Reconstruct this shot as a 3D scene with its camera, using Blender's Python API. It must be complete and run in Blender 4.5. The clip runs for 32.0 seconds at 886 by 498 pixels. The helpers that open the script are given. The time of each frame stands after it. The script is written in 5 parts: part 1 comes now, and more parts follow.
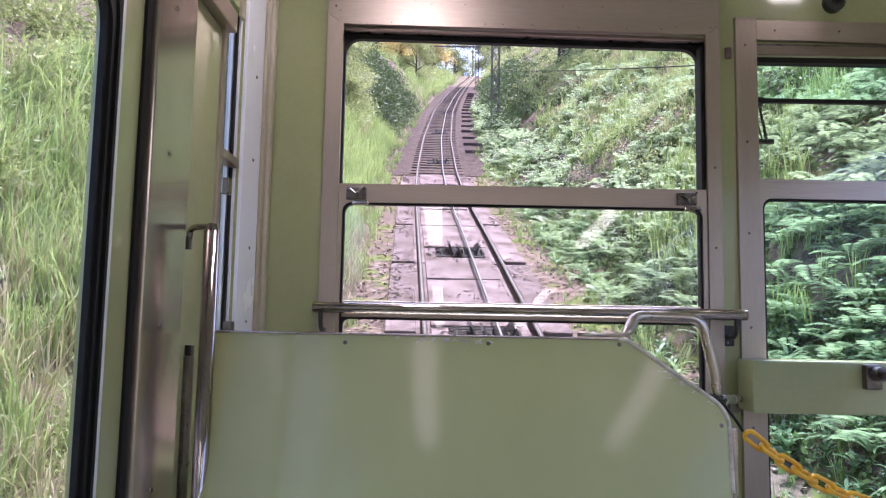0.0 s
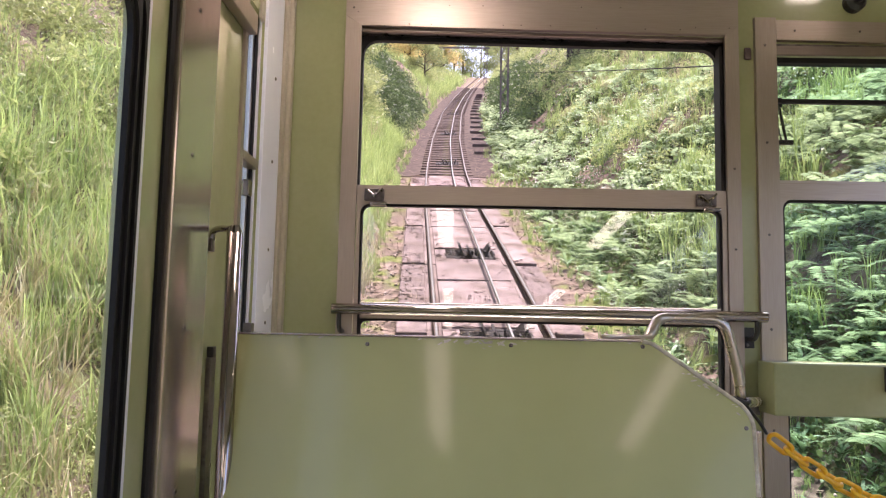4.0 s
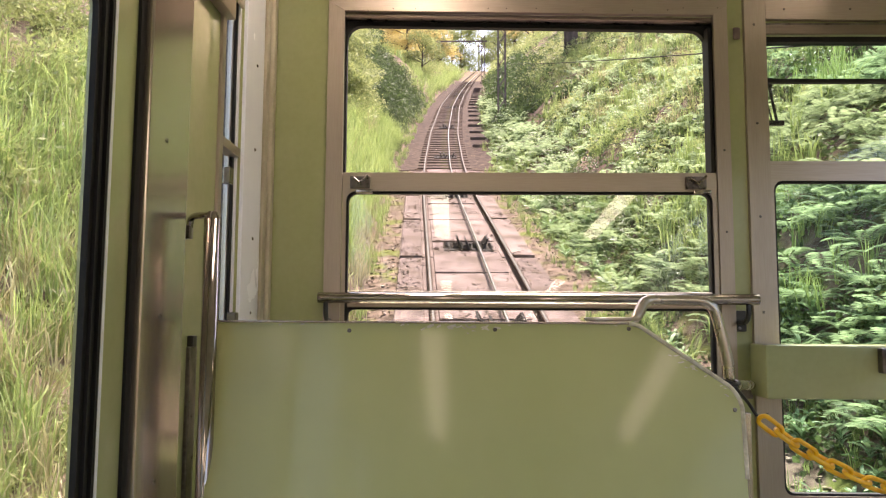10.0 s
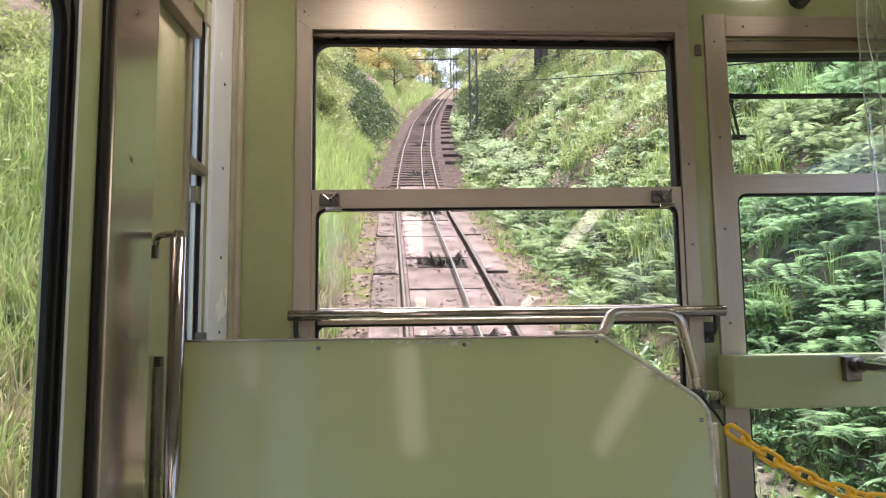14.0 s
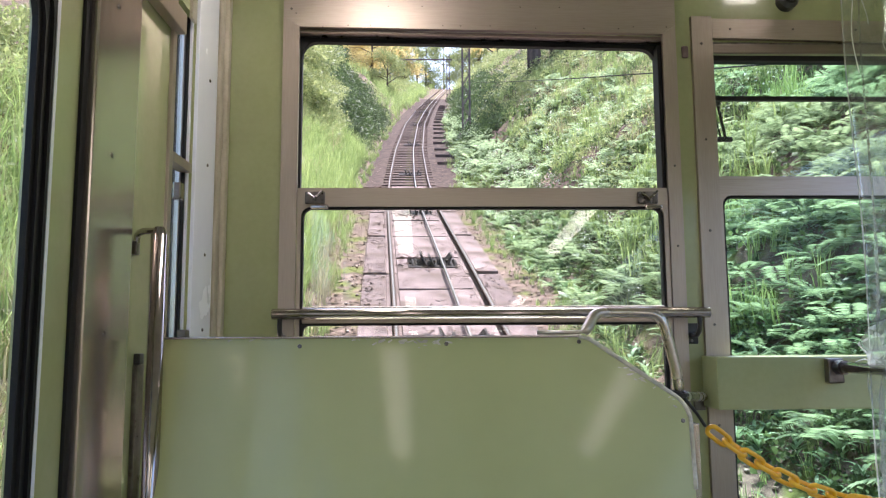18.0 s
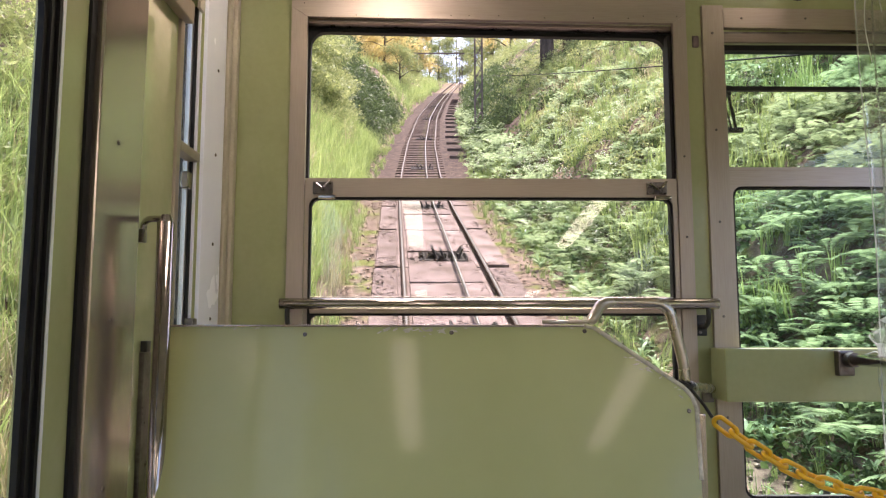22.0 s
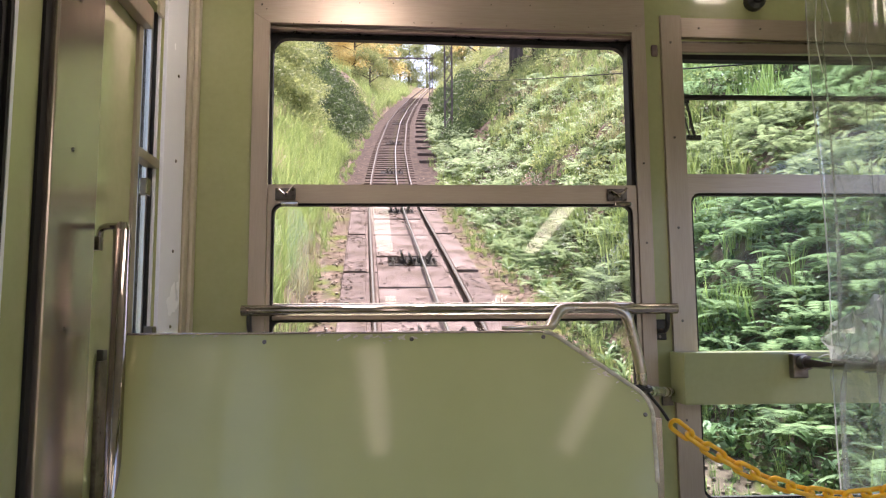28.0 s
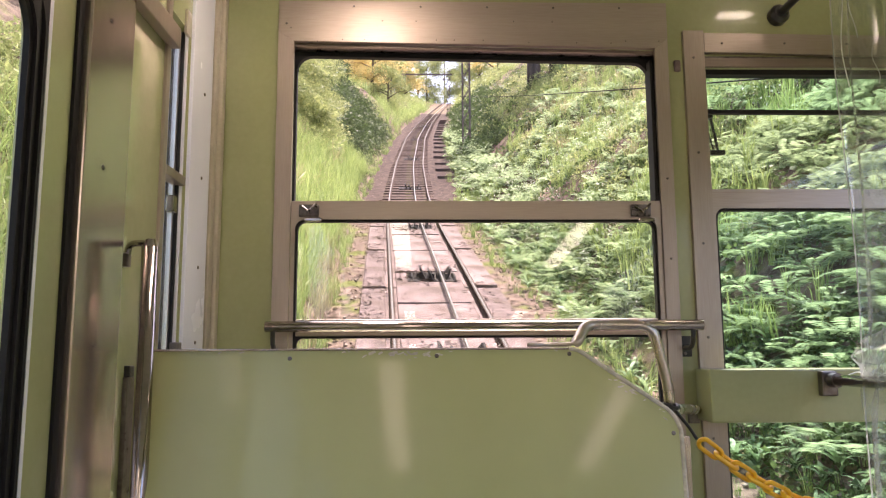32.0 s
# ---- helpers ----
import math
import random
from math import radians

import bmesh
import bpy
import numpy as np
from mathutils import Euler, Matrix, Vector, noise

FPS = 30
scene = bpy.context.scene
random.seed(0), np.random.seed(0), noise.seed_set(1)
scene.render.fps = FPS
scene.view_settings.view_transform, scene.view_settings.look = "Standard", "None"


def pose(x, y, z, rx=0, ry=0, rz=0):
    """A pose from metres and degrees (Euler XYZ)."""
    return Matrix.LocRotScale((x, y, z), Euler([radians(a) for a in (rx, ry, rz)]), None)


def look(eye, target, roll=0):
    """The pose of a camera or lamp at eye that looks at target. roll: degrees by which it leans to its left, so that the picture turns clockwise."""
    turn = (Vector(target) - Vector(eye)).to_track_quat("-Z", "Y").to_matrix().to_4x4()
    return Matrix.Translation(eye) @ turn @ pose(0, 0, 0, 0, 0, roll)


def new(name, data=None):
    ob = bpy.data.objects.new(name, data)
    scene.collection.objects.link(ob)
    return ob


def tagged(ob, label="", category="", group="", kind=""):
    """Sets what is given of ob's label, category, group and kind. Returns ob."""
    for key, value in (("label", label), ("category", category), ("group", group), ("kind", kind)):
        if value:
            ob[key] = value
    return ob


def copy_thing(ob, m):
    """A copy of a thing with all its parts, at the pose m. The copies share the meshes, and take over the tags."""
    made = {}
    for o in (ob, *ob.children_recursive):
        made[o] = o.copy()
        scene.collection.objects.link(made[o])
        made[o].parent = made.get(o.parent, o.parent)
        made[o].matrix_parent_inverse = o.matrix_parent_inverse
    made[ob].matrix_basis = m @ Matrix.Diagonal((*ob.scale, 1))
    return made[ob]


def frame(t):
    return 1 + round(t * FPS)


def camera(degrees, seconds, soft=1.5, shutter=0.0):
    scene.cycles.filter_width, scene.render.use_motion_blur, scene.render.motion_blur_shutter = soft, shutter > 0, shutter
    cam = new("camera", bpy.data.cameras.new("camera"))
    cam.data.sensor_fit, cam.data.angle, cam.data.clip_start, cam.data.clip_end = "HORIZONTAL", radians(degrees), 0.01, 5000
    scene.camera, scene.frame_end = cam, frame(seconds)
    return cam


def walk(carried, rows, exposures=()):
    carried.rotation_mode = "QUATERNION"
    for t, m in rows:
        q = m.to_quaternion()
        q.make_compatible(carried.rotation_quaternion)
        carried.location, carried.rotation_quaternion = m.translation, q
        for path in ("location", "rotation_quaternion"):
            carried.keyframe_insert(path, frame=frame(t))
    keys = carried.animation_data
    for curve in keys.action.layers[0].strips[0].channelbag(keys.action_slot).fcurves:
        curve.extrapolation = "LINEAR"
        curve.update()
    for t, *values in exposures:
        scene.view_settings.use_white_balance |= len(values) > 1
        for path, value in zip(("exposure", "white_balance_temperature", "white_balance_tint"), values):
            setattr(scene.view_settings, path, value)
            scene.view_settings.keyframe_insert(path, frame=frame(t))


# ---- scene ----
# A cable-railway car seen from a seat behind the front partition; the car stands on the climbing track.
cam = camera(62.0, 32.0, 1.25)
PATH = [
    (0, (0.182, 0.005, 1.211), (0.169, 1.995, 1.406), 1.1),
    (0.5, (0.174, 0.003, 1.216), (0.158, 1.994, 1.412), 1.2),
    (1, (0.2, 0.004, 1.214), (0.183, 1.994, 1.407), 0.6),
    (1.5, (0.191, 0.008, 1.211), (0.186, 1.998, 1.407), 0.5),
    (2, (0.181, 0.004, 1.215), (0.179, 1.994, 1.414), 0.9),
    (2.5, (0.171, 0.002, 1.219), (0.161, 1.992, 1.421), 1.3),
    (3, (0.156, 0.004, 1.22), (0.14, 1.993, 1.42), 1.6),
    (3.5, (0.15, 0.009, 1.211), (0.126, 2.0, 1.409), 1.5),
    (5.5, (0.167, 0.002, 1.215), (0.117, 1.991, 1.417), 0.1),
    (6, (0.184, 0.005, 1.214), (0.157, 1.994, 1.42), -0.1),
    (6.5, (0.183, 0.001, 1.213), (0.162, 1.991, 1.413), 0.1),
    (7, (0.147, 0.009, 1.217), (0.114, 1.998, 1.419), 0.6),
    (7.5, (0.162, 0.003, 1.223), (0.104, 1.991, 1.43), 0.6),
    (8, (0.192, 0.015, 1.209), (0.104, 2.0, 1.436), 0.3),
    (8.5, (0.168, 0.019, 1.211), (0.103, 2.006, 1.422), 1.0),
    (9, (0.178, 0.029, 1.206), (0.127, 2.019, 1.403), 0.5),
    (9.5, (0.186, 0.031, 1.197), (0.138, 2.022, 1.383), -0.2),
    (10, (0.192, 0.038, 1.191), (0.155, 2.029, 1.374), 0.3),
    (10.5, (0.195, 0.025, 1.194), (0.202, 2.017, 1.378), 0.1),
    (11, (0.168, 0.034, 1.192), (0.203, 2.025, 1.374), -0.0),
    (11.5, (0.18, 0.031, 1.197), (0.236, 2.021, 1.385), -0.5),
    (12, (0.189, 0.034, 1.19), (0.252, 2.024, 1.384), -1.1),
    (12.5, (0.219, 0.033, 1.193), (0.271, 2.023, 1.39), -0.9),
    (13, (0.193, 0.047, 1.175), (0.244, 2.037, 1.371), -1.0),
    (13.5, (0.193, 0.035, 1.187), (0.234, 2.024, 1.391), -0.6),
    (14, (0.206, 0.032, 1.188), (0.238, 2.018, 1.416), -0.7),
    (14.5, (0.222, 0.031, 1.186), (0.258, 2.015, 1.434), -0.9),
    (16.5, (0.197, 0.037, 1.184), (0.247, 2.024, 1.406), 0.2),
    (17, (0.199, 0.035, 1.186), (0.245, 2.022, 1.409), 0.5),
    (17.5, (0.213, 0.036, 1.183), (0.258, 2.022, 1.412), 0.3),
    (18, (0.226, 0.037, 1.185), (0.28, 2.023, 1.414), -0.3),
    (18.5, (0.228, 0.038, 1.182), (0.289, 2.024, 1.409), -0.4),
    (19, (0.227, 0.039, 1.18), (0.293, 2.025, 1.407), -0.3),
    (19.5, (0.221, 0.039, 1.178), (0.284, 2.024, 1.408), -0.2),
    (20, (0.227, 0.039, 1.177), (0.28, 2.025, 1.405), -0.2),
    (20.5, (0.237, 0.041, 1.175), (0.279, 2.027, 1.402), -0.3),
    (21, (0.237, 0.038, 1.175), (0.271, 2.024, 1.408), -0.3),
    (21.5, (0.237, 0.037, 1.179), (0.266, 2.024, 1.406), -0.1),
    (22, (0.241, 0.041, 1.173), (0.262, 2.03, 1.387), -0.0),
    (22.5, (0.248, 0.04, 1.171), (0.263, 2.029, 1.381), -0.3),
    (23, (0.243, 0.041, 1.176), (0.26, 2.028, 1.402), -0.1),
    (23.5, (0.247, 0.04, 1.174), (0.262, 2.025, 1.413), 0.1),
    (24, (0.245, 0.039, 1.174), (0.283, 2.024, 1.415), 0.1),
    (24.5, (0.247, 0.035, 1.179), (0.318, 2.021, 1.404), 0.2),
    (25, (0.261, 0.036, 1.179), (0.329, 2.024, 1.392), -0.1),
    (25.5, (0.246, 0.035, 1.183), (0.309, 2.023, 1.398), 0.1),
    (27.5, (0.262, 0.032, 1.178), (0.355, 2.016, 1.417), -0.4),
    (28, (0.265, 0.031, 1.177), (0.365, 2.016, 1.403), -0.4),
    (28.5, (0.263, 0.032, 1.174), (0.364, 2.017, 1.398), -0.2),
    (29, (0.238, 0.031, 1.178), (0.338, 2.015, 1.407), 0.3),
    (29.5, (0.253, 0.029, 1.183), (0.342, 2.012, 1.427), -0.0),
    (30, (0.266, 0.025, 1.189), (0.349, 2.007, 1.449), -0.3),
    (30.5, (0.261, 0.025, 1.188), (0.349, 2.006, 1.451), -0.3),
    (31, (0.225, 0.032, 1.175), (0.3, 2.013, 1.439), 0.3),
    (31.5, (0.229, 0.026, 1.181), (0.279, 2.009, 1.442), 0.4),
    (32, (0.249, 0.033, 1.18), (0.301, 2.014, 1.447), -0.3),
]
EXPOSURES = [(0, 1.78, 5400, 35), (3.0, 1.78, 5650, 34), (5.5, 1.88, 6950, 31), (9.0, 1.85, 6900, 26), (11.5, 1.73, 6800, 22), (13.0, 1.65, 6600, 21), (14.0, 1.73, 6100, 21), (17.0, 1.88, 5600, 21),
             (19.0, 1.78, 5900, 21), (21.0, 1.78, 6400, 25), (25.0, 1.79, 6250, 27), (28.0, 1.73, 6300, 28), (30.0, 1.75, 6350, 29), (32, 1.88, 6550, 30)]
walk(cam, [(t, look(eye, target, roll)) for t, eye, target, roll in PATH], EXPOSURES)

# ---- daylight: bright thin overcast ----
SUN_ELEV, SUN_AZ = radians(68), radians(15)
world = bpy.data.worlds.new("sky")
scene.world = world
world.use_nodes = True
wn = world.node_tree.nodes
sky = wn.new("ShaderNodeTexSky")
sky.sky_type, sky.sun_disc = "NISHITA", False
sky.sun_elevation, sky.sun_rotation = SUN_ELEV, SUN_AZ
sky.dust_density, sky.air_density = 4.0, 1.2
wn["Background"].inputs["Strength"].default_value = 0.15
world.node_tree.links.new(sky.outputs[0], wn["Background"].inputs["Color"])
sun = new("sun", bpy.data.lights.new("sun", "SUN"))
sun.data.energy, sun.data.angle, sun.data.color = 4.6, radians(10), (1.0, 0.95, 0.86)
sun.matrix_world = look((0, 0, 0), (-math.sin(SUN_AZ) * math.cos(SUN_ELEV), -math.cos(SUN_AZ) * math.cos(SUN_ELEV), -math.sin(SUN_ELEV)))

# ---- materials ----
def material(name, low, high, scale=6.0, rough=0.5, metal=0.0, bump=0.1, fine=60.0, stretch=(1, 1, 1), coat=0.0,
             spread=0.0, island=0.0, stain=None, stain_scale=1.2, stain_at=0.58, thin=0.0, rough_var=0.1):
    """Two-scale colour and relief; spread varies by object, island by loose piece; stain is a second colour in patches."""
    m = bpy.data.materials.new(name)
    m.use_nodes = True
    n, l = m.node_tree.nodes, m.node_tree.links
    b = n["Principled BSDF"]
    co = n.new("ShaderNodeTexCoord")
    mp = n.new("ShaderNodeMapping")
    mp.inputs["Scale"].default_value = stretch
    l.new(co.outputs["Object"], mp.inputs[0])

    def tex(s, detail=5):
        t = n.new("ShaderNodeTexNoise")
        t.inputs["Scale"].default_value, t.inputs["Detail"].default_value = s, detail
        l.new(mp.outputs[0], t.inputs["Vector"])
        return t

    big, small = tex(scale), tex(fine, 3)
    add = n.new("ShaderNodeMath"); add.operation = "MULTIPLY_ADD"
    l.new(small.outputs[0], add.inputs[0]); add.inputs[1].default_value = 0.35
    l.new(big.outputs[0], add.inputs[2])
    value = add.outputs[0]
    if spread:
        oi = n.new("ShaderNodeObjectInfo")
        a2 = n.new("ShaderNodeMath"); a2.operation = "MULTIPLY_ADD"
        l.new(oi.outputs["Random"], a2.inputs[0]); a2.inputs[1].default_value = spread
        l.new(value, a2.inputs[2]); value = a2.outputs[0]
    if island:
        ge = n.new("ShaderNodeNewGeometry")
        a3 = n.new("ShaderNodeMath"); a3.operation = "MULTIPLY_ADD"
        l.new(ge.outputs["Random Per Island"], a3.inputs[0]); a3.inputs[1].default_value = island
        l.new(value, a3.inputs[2]); value = a3.outputs[0]
    mid = 0.675 + 0.5 * (spread + island)
    half = 0.17 + 0.5 * (spread + island)
    ramp = n.new("ShaderNodeMapRange")
    ramp.inputs["From Min"].default_value, ramp.inputs["From Max"].default_value = mid - half, mid + half
    l.new(value, ramp.inputs[0])
    mix = n.new("ShaderNodeMix"); mix.data_type = "RGBA"
    mix.inputs[6].default_value, mix.inputs[7].default_value = (*low, 1), (*high, 1)
    l.new(ramp.outputs[0], mix.inputs[0])
    colour = mix.outputs[2]
    if stain:
        st = tex(stain_scale, 6)
        sr = n.new("ShaderNodeMapRange")
        sr.inputs["From Min"].default_value, sr.inputs["From Max"].default_value = stain_at - 0.05, stain_at + 0.07
        l.new(st.outputs[0], sr.inputs[0])
        mx = n.new("ShaderNodeMix"); mx.data_type = "RGBA"
        mx.inputs[7].default_value = (*stain, 1)
        l.new(sr.outputs[0], mx.inputs[0]); l.new(colour, mx.inputs[6])
        colour = mx.outputs[2]
    l.new(colour, b.inputs["Base Color"])
    rr = n.new("ShaderNodeMapRange")
    rr.inputs["To Min"].default_value, rr.inputs["To Max"].default_value = max(0.02, rough - rough_var), min(1, rough + rough_var)
    l.new(big.outputs[0], rr.inputs[0]); l.new(rr.outputs[0], b.inputs["Roughness"])
    b.inputs["Metallic"].default_value = metal
    b.inputs["Coat Weight"].default_value = coat
    b.inputs["Coat Roughness"].default_value = 0.08
    if bump:
        bu = n.new("ShaderNodeBump")
        bu.inputs["Strength"].default_value, bu.inputs["Distance"].default_value = bump, 0.01
        l.new(add.outputs[0], bu.inputs["Height"]); l.new(bu.outputs[0], b.inputs["Normal"])
    if thin:
        b.inputs["Specular IOR Level"].default_value = 0.4
        tr = n.new("ShaderNodeBsdfTranslucent")
        l.new(colour, tr.inputs[0])
        ms = n.new("ShaderNodeMixShader"); ms.inputs[0].default_value = thin
        l.new(b.outputs[0], ms.inputs[1]); l.new(tr.outputs[0], ms.inputs[2])
        l.new(ms.outputs[0], n["Material Output"].inputs[0])
    return m


def clear_material(name, tint, rough, ior, haze=0.0):
    """Thin clear sheet: light passes straight on, gloss by Fresnel, a little haze."""
    m = bpy.data.materials.new(name)
    m.use_nodes = True
    n, l = m.node_tree.nodes, m.node_tree.links
    n.remove(n["Principled BSDF"])
    lw = n.new("ShaderNodeLayerWeight")
    pw = n.new("ShaderNodeMath"); pw.operation = "POWER"; pw.inputs[1].default_value = 5.0
    l.new(lw.outputs["Facing"], pw.inputs[0])
    fr = n.new("ShaderNodeMath"); fr.operation = "MULTIPLY_ADD"
    base = ((ior - 1) / (ior + 1)) ** 2
    fr.inputs[1].default_value, fr.inputs[2].default_value = 1 - base, base
    l.new(pw.outputs[0], fr.inputs[0])
    lw.inputs["Blend"].default_value = 0.5
    tp = n.new("ShaderNodeBsdfTransparent"); tp.inputs[0].default_value = (*tint, 1)
    gl = n.new("ShaderNodeBsdfGlossy"); gl.inputs["Roughness"].default_value = rough
    ms = n.new("ShaderNodeMixShader")
    l.new(fr.outputs[0], ms.inputs[0]); l.new(tp.outputs[0], ms.inputs[1]); l.new(gl.outputs[0], ms.inputs[2])
    last = ms
    if haze:
        tx = n.new("ShaderNodeTexNoise"); tx.inputs["Scale"].default_value = 5.0
        mr = n.new("ShaderNodeMapRange"); mr.inputs["To Max"].default_value = haze * 2
        l.new(tx.outputs[0], mr.inputs[0])
        df = n.new("ShaderNodeBsdfTranslucent"); df.inputs[0].default_value = (0.8, 0.82, 0.8, 1)
        last = n.new("ShaderNodeMixShader")
        l.new(mr.outputs[0], last.inputs[0]); l.new(ms.outputs[0], last.inputs[1]); l.new(df.outputs[0], last.inputs[2])
    l.new(last.outputs[0], n["Material Output"].inputs[0])
    return m


PAINT = material("pale_green_paint", (0.325, 0.36, 0.17), (0.375, 0.41, 0.205), 3.0, 0.3, 0, 0.012, 60, coat=0.7, rough_var=0.06)
GLOSSY = material("glossy_green_paint", (0.325, 0.36, 0.17), (0.375, 0.41, 0.205), 3.0, 0.25, 0, 0.006, 40, coat=1.0, rough_var=0.05)
GLOSSY.node_tree.nodes["Principled BSDF"].inputs["Coat Roughness"].default_value = 0.025
PANEL = material("green_board", (0.425, 0.45, 0.185), (0.47, 0.495, 0.215), 2.0, 0.36, 0, 0.03, 9, coat=0.36, rough_var=0.05)
PANEL.node_tree.nodes["Principled BSDF"].inputs["Coat Roughness"].default_value = 0.075
STEEL = material("brushed_steel", (0.40, 0.34, 0.29), (0.50, 0.435, 0.38), 4.0, 0.42, 1.0, 0.02, 260, (1, 1, 0.06), rough_var=0.08)
STEEL_H = material("brushed_steel_across", (0.40, 0.34, 0.29), (0.50, 0.435, 0.38), 4.0, 0.42, 1.0, 0.02, 260, (0.06, 1, 1), rough_var=0.08,
                   stain=(0.36, 0.3, 0.25), stain_scale=60, stain_at=0.72)
POST = material("worn_steel_post", (0.48, 0.41, 0.37), (0.68, 0.60, 0.56), 2.2, 0.22, 0.9, 0.008, 120, (1, 1, 0.15), rough_var=0.07)
BRONZE = material("dark_brown_steel", (0.20, 0.165, 0.14), (0.29, 0.245, 0.21), 4.0, 0.42, 1.0, 0.02, 200, (0.06, 1, 1))
ALU = material("satin_aluminium", (0.70, 0.71, 0.73), (0.78, 0.79, 0.81), 5.0, 0.42, 1.0, 0.03, 150)
JAMB = material("pale_anodised_cover", (0.82, 0.85, 0.96), (0.86, 0.89, 0.98), 4.0, 0.25, 0.0, 0.02, 120)
CHROME = material("polished_steel_tube", (0.30, 0.27, 0.25), (0.42, 0.385, 0.36), 6.0, 0.085, 1.0, 0.01, 90, rough_var=0.04)
LOOP = material("satin_steel_tube", (0.50, 0.45, 0.39), (0.62, 0.57, 0.50), 6.0, 0.27, 1.0, 0.02, 90)
DARKMETAL = material("darkened_metal", (0.10, 0.09, 0.085), (0.22, 0.2, 0.19), 20.0, 0.3, 1.0, 0.1, 120)
RUBBER = material("black_rubber", (0.004, 0.004, 0.005), (0.010, 0.010, 0.011), 20, 0.75, 0, 0.05, 150)
BLACK = material("black_plastic", (0.012, 0.012, 0.012), (0.03, 0.03, 0.03), 15, 0.35, 0, 0.04, 100)
CHAIN = material("yellow_plastic", (0.90, 0.46, 0.010), (0.96, 0.56, 0.02), 20, 0.3, 0, 0.05, 90, coat=0.2)
TRIM = material("cream_trim", (0.46, 0.42, 0.33), (0.58, 0.53, 0.43), 8, 0.35, 0.3, 0.03, 80)
WORN = material("worn_cream_edge", (0.46, 0.43, 0.33), (0.74, 0.70, 0.58), 30, 0.45, 0, 0.05, 120)
FLOOR = material("grey_lino", (0.12, 0.125, 0.12), (0.18, 0.185, 0.175), 4, 0.5, 0, 0.05, 70)
CEILING = material("white_ceiling_paint", (0.70, 0.71, 0.66), (0.78, 0.79, 0.74), 3, 0.45, 0, 0.03, 60)
GLASS = clear_material("window_glass", (0.95, 0.97, 0.95), 0.0, 1.5)
TINTED = clear_material("tinted_glass", (0.84, 0.95, 0.92), 0.0, 1.22)
VINYL = clear_material("clear_vinyl", (0.90, 0.93, 0.91), 0.05, 1.45, 0.17)
FOLD = clear_material("folded_vinyl", (0.92, 0.94, 0.93), 0.12, 2.2, 0.35)
# opaque pale colour standing in for glints along the clear vinyl's creases
CREASE = material("crease_glints", (0.62, 0.64, 0.62), (0.80, 0.82, 0.80), 12, 0.12, 0, 0.02, 90, coat=1.0)
TUBE = bpy.data.materials.new("lit_tube")
TUBE.use_nodes = True
TUBE.node_tree.nodes["Principled BSDF"].inputs["Emission Color"].default_value = (1.0, 0.86, 0.66, 1)
TUBE.node_tree.nodes["Principled BSDF"].inputs["Emission Strength"].default_value = 7.0

# same tube, dimmed for the rear lamps so their reflections stay translucent
TUBE_DIM = TUBE.copy()
TUBE_DIM.name = "lit_yellowed_tube"
TUBE_DIM.node_tree.nodes["Principled BSDF"].inputs["Emission Strength"].default_value = 2.5

SOIL = material("leaf_littered_soil", (0.06, 0.042, 0.032), (0.21, 0.150, 0.118), 7, 0.95, 0, 0.8, 38, stain=(0.11, 0.12, 0.035), stain_scale=2.6, stain_at=0.56)
CONCRETE = material("weathered_concrete", (0.085, 0.063, 0.057), (0.285, 0.213, 0.196), 5, 0.9, 0, 0.5, 55, spread=0.2,
                    stain=(0.11, 0.08, 0.068), stain_scale=2.4, stain_at=0.52)
SLEEPERS = material("dark_sleepers", (0.028, 0.020, 0.016), (0.085, 0.060, 0.049), 5, 0.9, 0, 0.4, 40, spread=0.3, stain=(0.10, 0.10, 0.03), stain_scale=1.6, stain_at=0.6)
BALLAST = material("dark_track_dirt", (0.024, 0.017, 0.013), (0.088, 0.062, 0.049), 6, 0.95, 0, 0.6, 30)
RAIL = material("rail_steel", (0.03, 0.019, 0.015), (0.07, 0.045, 0.034), 8, 0.8, 0.0, 0.1, 60)
RAILTOP = material("worn_rail_head", (0.03, 0.025, 0.022), (0.075, 0.062, 0.055), 8, 0.7, 0.25, 0.05, 90)
CABLE = material("greased_cable", (0.05, 0.042, 0.038), (0.22, 0.2, 0.18), 30, 0.35, 0.8, 0.2, 120)
IRON = material("greasy_iron", (0.012, 0.010, 0.009), (0.038, 0.031, 0.028), 12, 0.75, 0.1, 0.15, 70)
MASTPAINT = material("rusting_mast_steel", (0.10, 0.075, 0.07), (0.20, 0.15, 0.14), 5, 0.6, 0.3, 0.15, 60)
PEBBLE = material("pale_pebbles", (0.16, 0.11, 0.09), (0.42, 0.33, 0.28), 8, 0.85, 0, 0.2, 60, island=0.6)
DEADLEAF = material("fallen_leaves", (0.045, 0.030, 0.022), (0.40, 0.30, 0.22), 9, 0.8, 0, 0.1, 60, island=0.8)
FERN = material("fern_green", (0.065, 0.115, 0.055), (0.47, 0.58, 0.32), 2, 0.42, 0, 0.05, 60, island=0.6, thin=0.45)
GRASS = material("bank_grass", (0.12, 0.195, 0.05), (0.47, 0.56, 0.21), 1.5, 0.7, 0, 0.05, 60, island=0.8, thin=0.35)
STRAW = material("dry_grass", (0.22, 0.19, 0.09), (0.53, 0.48, 0.29), 2, 0.6, 0, 0.05, 60, island=0.8, thin=0.3)
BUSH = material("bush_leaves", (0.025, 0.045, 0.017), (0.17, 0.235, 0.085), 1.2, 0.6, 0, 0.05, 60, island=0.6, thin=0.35)
